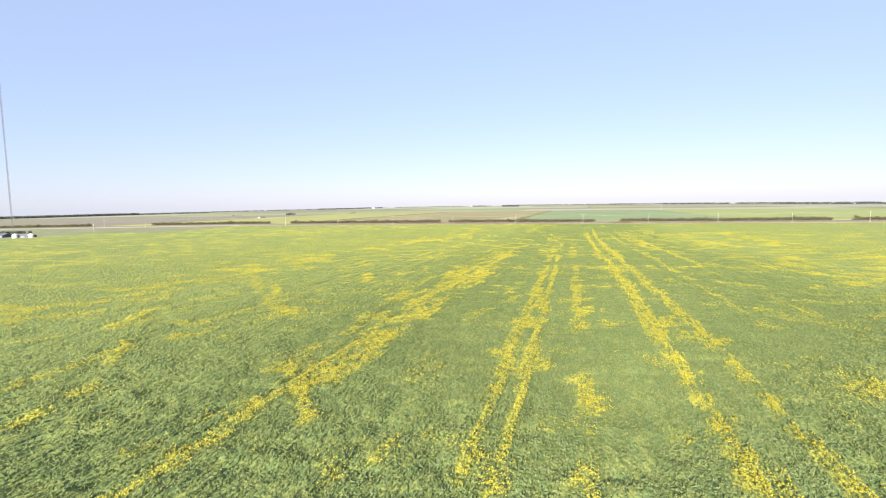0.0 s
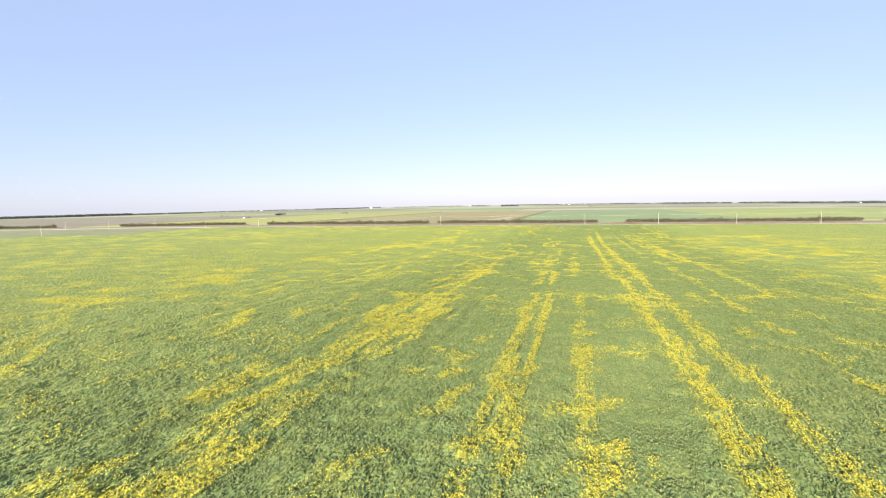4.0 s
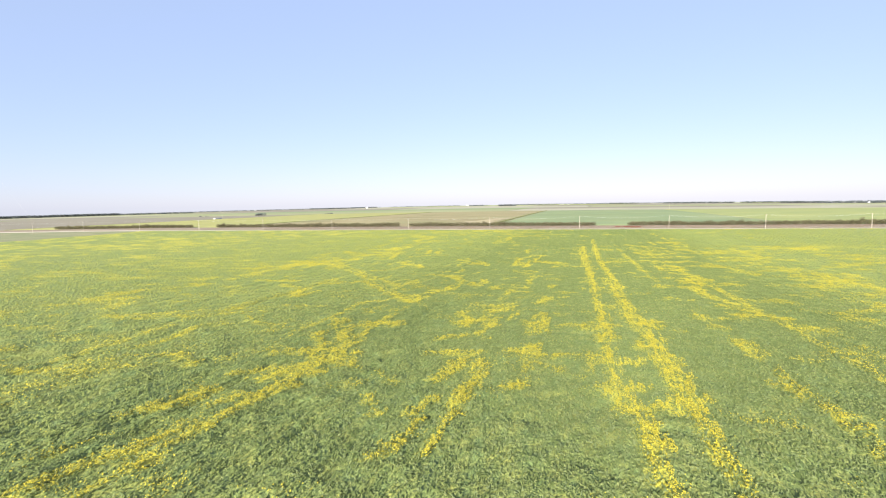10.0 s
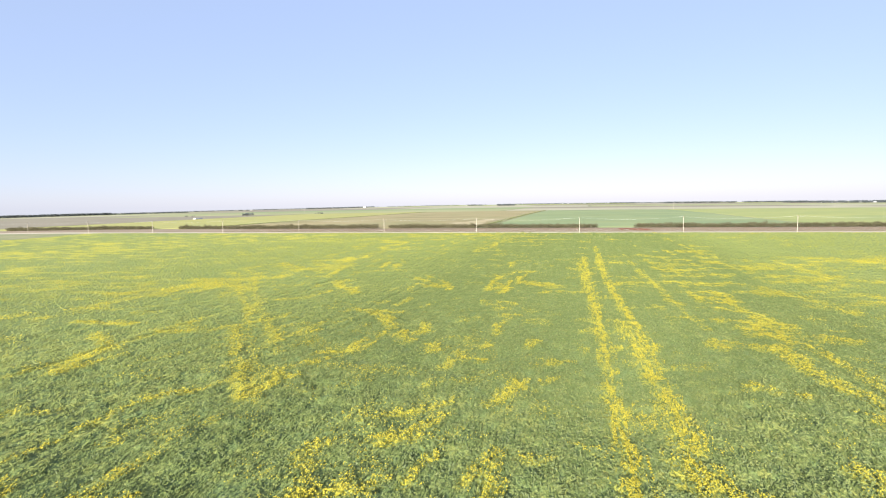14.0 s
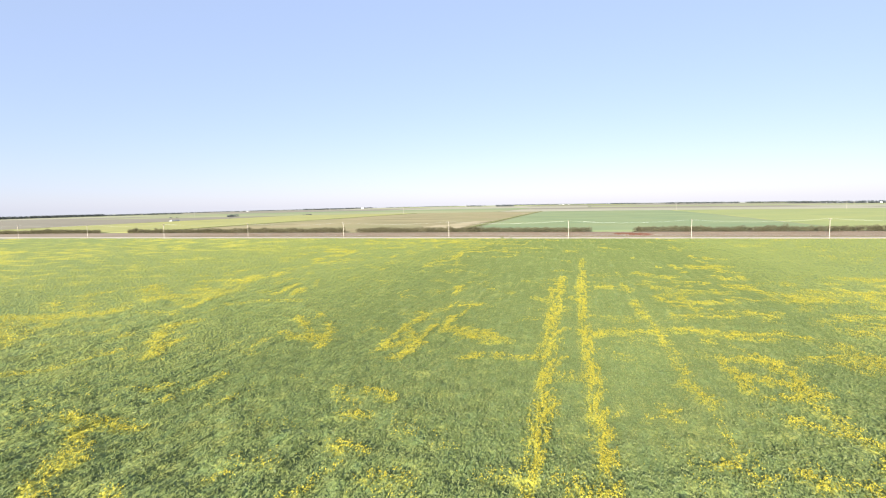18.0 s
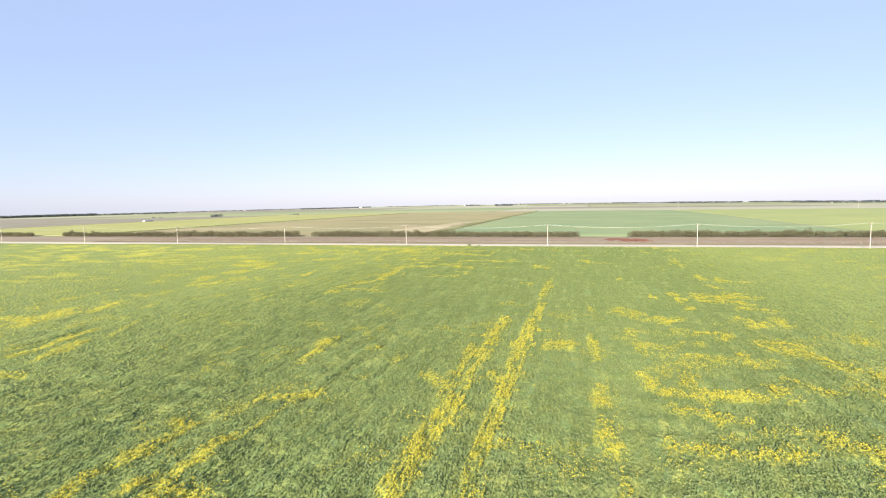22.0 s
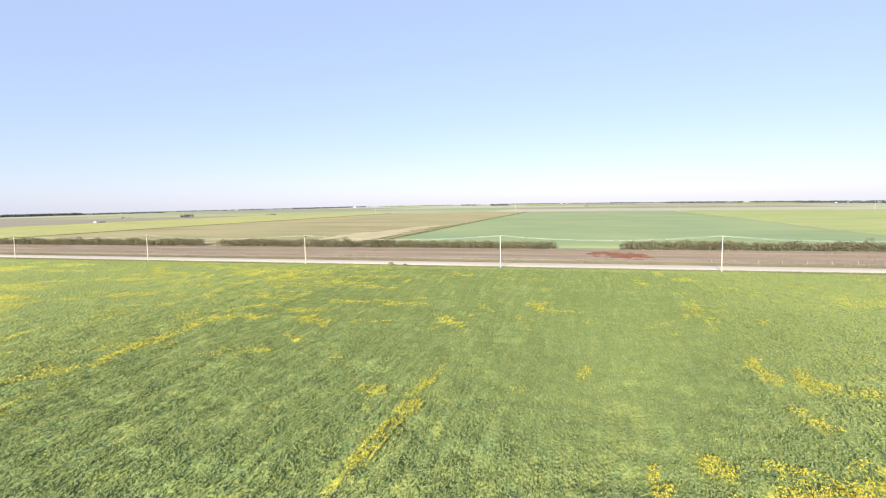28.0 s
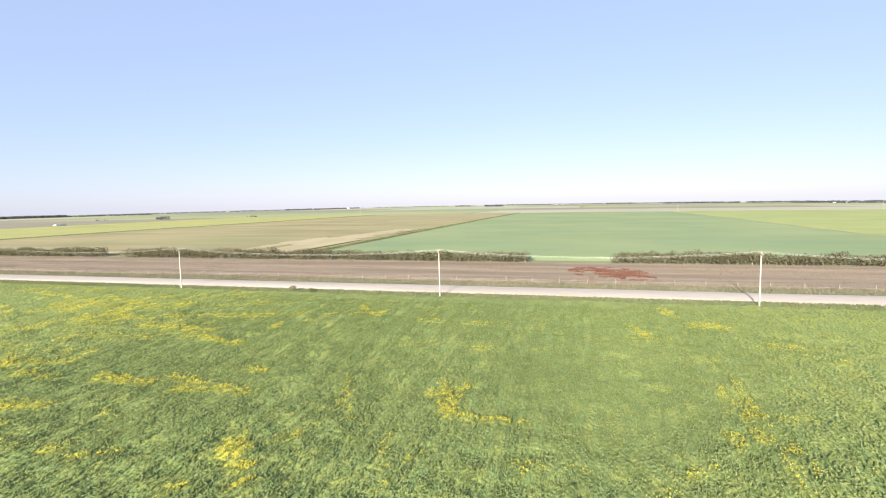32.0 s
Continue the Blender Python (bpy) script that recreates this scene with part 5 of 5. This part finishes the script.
def belt(b0, b1, dist, h, label="distant dark tree belt on the skyline", n=None):
    (xa, ya), (xb, yb) = polar(b0, dist), polar(b1, dist)
    ya, yb = min(ya, 4700), min(yb, 4700)
    woods("tree_belt", label, xa, ya, xb, yb, h, 14, int(1.5 * (n or max(14, math.hypot(xb - xa, yb - ya) / 7))), h * 0.30)


def barn(name, label, x, y, w, d, h, roof, wall_m, roof_m, turn=0.0):
    root = empty(name, (x, y, float(ground_z(x, y))), label, "building", "far farm buildings")
    root.rotation_euler = (0, 0, radians(turn))
    part("walls", box(bmesh.new(), 0, 0, -0.3, w, d, h + 0.3), wall_m, root)
    bm = bmesh.new()
    e = 0.5
    v = [bm.verts.new(p) for p in ((-w / 2 - e, -d / 2 - e, h - 0.1), (w / 2 + e, -d / 2 - e, h - 0.1), (w / 2 + e, d / 2 + e, h - 0.1), (-w / 2 - e, d / 2 + e, h - 0.1), (-w / 2 - e, 0, h + roof), (w / 2 + e, 0, h + roof))]
    for f in ((0, 1, 5, 4), (2, 3, 4, 5), (0, 4, 3), (1, 2, 5), (3, 2, 1, 0)):
        bm.faces.new([v[i] for i in f])
    part("roof", bm, roof_m, root)
    part("door", box(bmesh.new(), 0, -d / 2 - 0.03, 0, min(3.6, w * 0.3), 0.1, min(3.2, h * 0.8)), roof_m, root)
    for s in (-0.33, 0.33):
        part("window", box(bmesh.new(), s * w, -d / 2 - 0.03, h * 0.45, 1.2, 0.08, 1.1), GLASS_DARK, root)
    return root


def bin_tank(x, y, r, h, turn=0.0):
    root = empty("grain_bin", (x, y, float(ground_z(x, y))), "white corrugated steel grain bin with a cone roof", "grain bin", "grain bins in the farmyard")
    bm = bmesh.new()
    for k in range(5):
        tube(bm, (0, 0, h * k / 5 - (0.2 if k == 0 else 0)), (0, 0, h * (k + 1) / 5 - 0.04), r, r * 0.99, 20)
    part("shell", bm, WHITE_WALL, root)
    part("cone_roof", tube(tube(bmesh.new(), (0, 0, h - 0.05), (0, 0, h + r * 0.22), r * 1.05, r * 0.72, 20), (0, 0, h + r * 0.22), (0, 0, h + r * 0.4), r * 0.72, 0.3, 20), WHITE_WALL, root)
    part("hatch", tube(bmesh.new(), (0, 0, h + r * 0.38), (0, 0, h + r * 0.4 + 0.1), 0.35, 0.3, 8), STEEL, root)
    return root


# farmyard at the field's west end
bin_tank(-514, -166, 2.2, 2.7)
bin_tank(-495, -166, 2.2, 2.7)
barn("machine_shed", "low grey steel machine shed between two bins", -508, -160, 11, 8, 1.9, 1.0, DARK_ROOF, GREY_ROOF)
barn("house", "low farmhouse with a dark blue-grey shingle roof", -545, -157, 16, 10, 2.0, 1.7, GREY_ROOF, DARK_ROOF, 4)
yard_pole = copy_thing(first, pose(-486, -114, float(ground_z(-486, -114)), 0, 0, 60))
tagged(yard_pole, "weathered wooden yard pole at the edge of the crop", "utility pole")

# radio mast
mx, my, mh = -800.0, 28.0, 262.0
mast = empty("radio_mast", (mx, my, float(ground_z(mx, my))), "slender guyed lattice radio mast", "radio mast")
bm = bmesh.new()
legs = [(0.9 * math.cos(a), 0.9 * math.sin(a)) for a in (0.5, 2.6, 4.7)]
for lx0, ly0 in legs:
    tube(bm, (lx0, ly0, -0.5), (lx0, ly0, mh), 0.16, 0.16, 5)
part("legs", bm, MAST_PAINT, mast, "dull grey steel tubes")
bm = bmesh.new()
for k in range(int(mh / 4)):
    for i in range(3):
        (ax, ay), (bx, by) = legs[i], legs[(i + 1) % 3]
        tube(bm, (ax, ay, k * 4.0), (bx, by, k * 4.0 + 4), 0.07, 0.07, 3)
        tube(bm, (ax, ay, k * 4.0), (bx, by, k * 4.0), 0.07, 0.07, 3)
part("lattice", bm, MAST_PAINT, mast)
for h in (85, 170, 250):
    for a in (0.5, 2.6, 4.7):
        span((0, 0, h), (math.cos(a) * h * 0.6, math.sin(a) * h * 0.6, 0), 2.0, 0.012, "guy_wire", mast)

# bushes among the fields
woods("bush_clump", "dark bush clump in the far fields", -800, 712, -778, 716, 8, 4, 18, 1.6)
woods("bush_clump", "low dark bush clump in the far fields", -1010, 760, -985, 768, 3, 4, 8, 1.0)
woods("bush_row", "dark bush row behind the farmyard", -641, -100, -598, -92, 3.0, 3, 46, 1.1)
woods("bush_clump", "dark bush clump in the far fields", -660, 795, -640, 800, 4, 4, 8, 1.2)

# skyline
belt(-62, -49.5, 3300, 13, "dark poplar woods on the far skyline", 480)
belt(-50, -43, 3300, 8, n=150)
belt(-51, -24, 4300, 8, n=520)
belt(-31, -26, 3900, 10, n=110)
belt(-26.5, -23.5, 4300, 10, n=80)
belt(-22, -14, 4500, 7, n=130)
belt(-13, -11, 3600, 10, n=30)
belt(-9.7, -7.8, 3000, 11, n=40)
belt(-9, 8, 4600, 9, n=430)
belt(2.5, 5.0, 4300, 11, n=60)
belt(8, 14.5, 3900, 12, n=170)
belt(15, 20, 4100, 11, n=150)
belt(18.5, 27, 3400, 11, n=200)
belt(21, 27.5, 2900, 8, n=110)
farm = random.Random(5)
for b0, dist, n in ((-36, 4300, 3), (-24.5, 4300, 3), (-14, 4400, 1), (-7, 4600, 3), (-3, 4600, 5), (22, 3300, 5), (25, 3300, 6)):
    for k in range(n):
        bx, by = polar(b0 + farm.uniform(-1.4, 1.4), dist + farm.uniform(-150, 150))
        barn("farm_building", "white farm building with a pale roof, far off", bx, min(by, 4750), farm.uniform(9, 20), farm.uniform(8, 13), farm.uniform(3, 5), farm.uniform(1.5, 3), farm.choice((WHITE_WALL, GREY_ROOF)), farm.choice((WHITE_WALL, GREY_ROOF, DARK_ROOF)), farm.uniform(-30, 30))


def truck(x, y, turn):
    root = empty("farm_truck", (x, y, float(ground_z(x, y))), "white grain truck with a long dark box on a field track", "truck")
    root.rotation_euler = (0, 0, radians(turn))
    part("box", box(bmesh.new(), -4.6, 0, 1.0, 11.0, 2.4, 2.2), DARK_ROOF, root)
    part("cab", box(bmesh.new(), 2.4, 0, 0.8, 2.0, 2.2, 1.9, 0.88), WHITE_WALL, root)
    part("hood", box(bmesh.new(), 4.0, 0, 0.8, 1.4, 1.9, 1.0, 0.92), WHITE_WALL, root)
    part("windscreen", box(bmesh.new(), 3.3, 0, 1.9, 0.12, 1.7, 0.6), GLASS_DARK, root)
    part("frame", box(bmesh.new(), -2.6, 0, 0.65, 14.0, 0.9, 0.3), DARK_ROOF, root)
    for wx0 in (-8.6, -7.4, 1.2, 3.6):
        for wy0 in (-1.0, 1.0):
            part("wheel", tube(bmesh.new(), (wx0, wy0 - 0.15, 0.5), (wx0, wy0 + 0.15, 0.5), 0.5, 0.5, 14), DARK_ROOF, root)


truck(-676, 420, 237)


def shrub(x, y, h):
    root = empty("roadside_shrub", (x, y, float(ground_z(x, y))), "small green willow shrub on the grass verge", "shrub", "shrubs on the verge")
    bm = bmesh.new()
    for k in range(5):
        tube(bm, (random.uniform(-0.1, 0.1), random.uniform(-0.1, 0.1), -0.1), (random.uniform(-0.5, 0.5) * h, random.uniform(-0.5, 0.5) * h, h * 0.8), 0.03, 0.01, 4)
    part("stem_thicket", bm, BARK, root)["kind"] = "stuff"
    d = rng.normal(size=(260, 3))
    d /= np.linalg.norm(d, axis=1)[:, None]
    k = rng.random(260) ** 0.4 * h
    blades("foliage", d[:, 0] * k * 0.7, d[:, 1] * k * 0.6, h * 0.55 + d[:, 2] * k * 0.45, np.full(260, 0.25), 0.16, 0.5, GRASS_BLADE, root)["kind"] = "stuff"


for x, y, h in ((-64.5, 1.2, 1.3), (-59.8, 0.8, 0.9)):
    shrub(x, y, h)
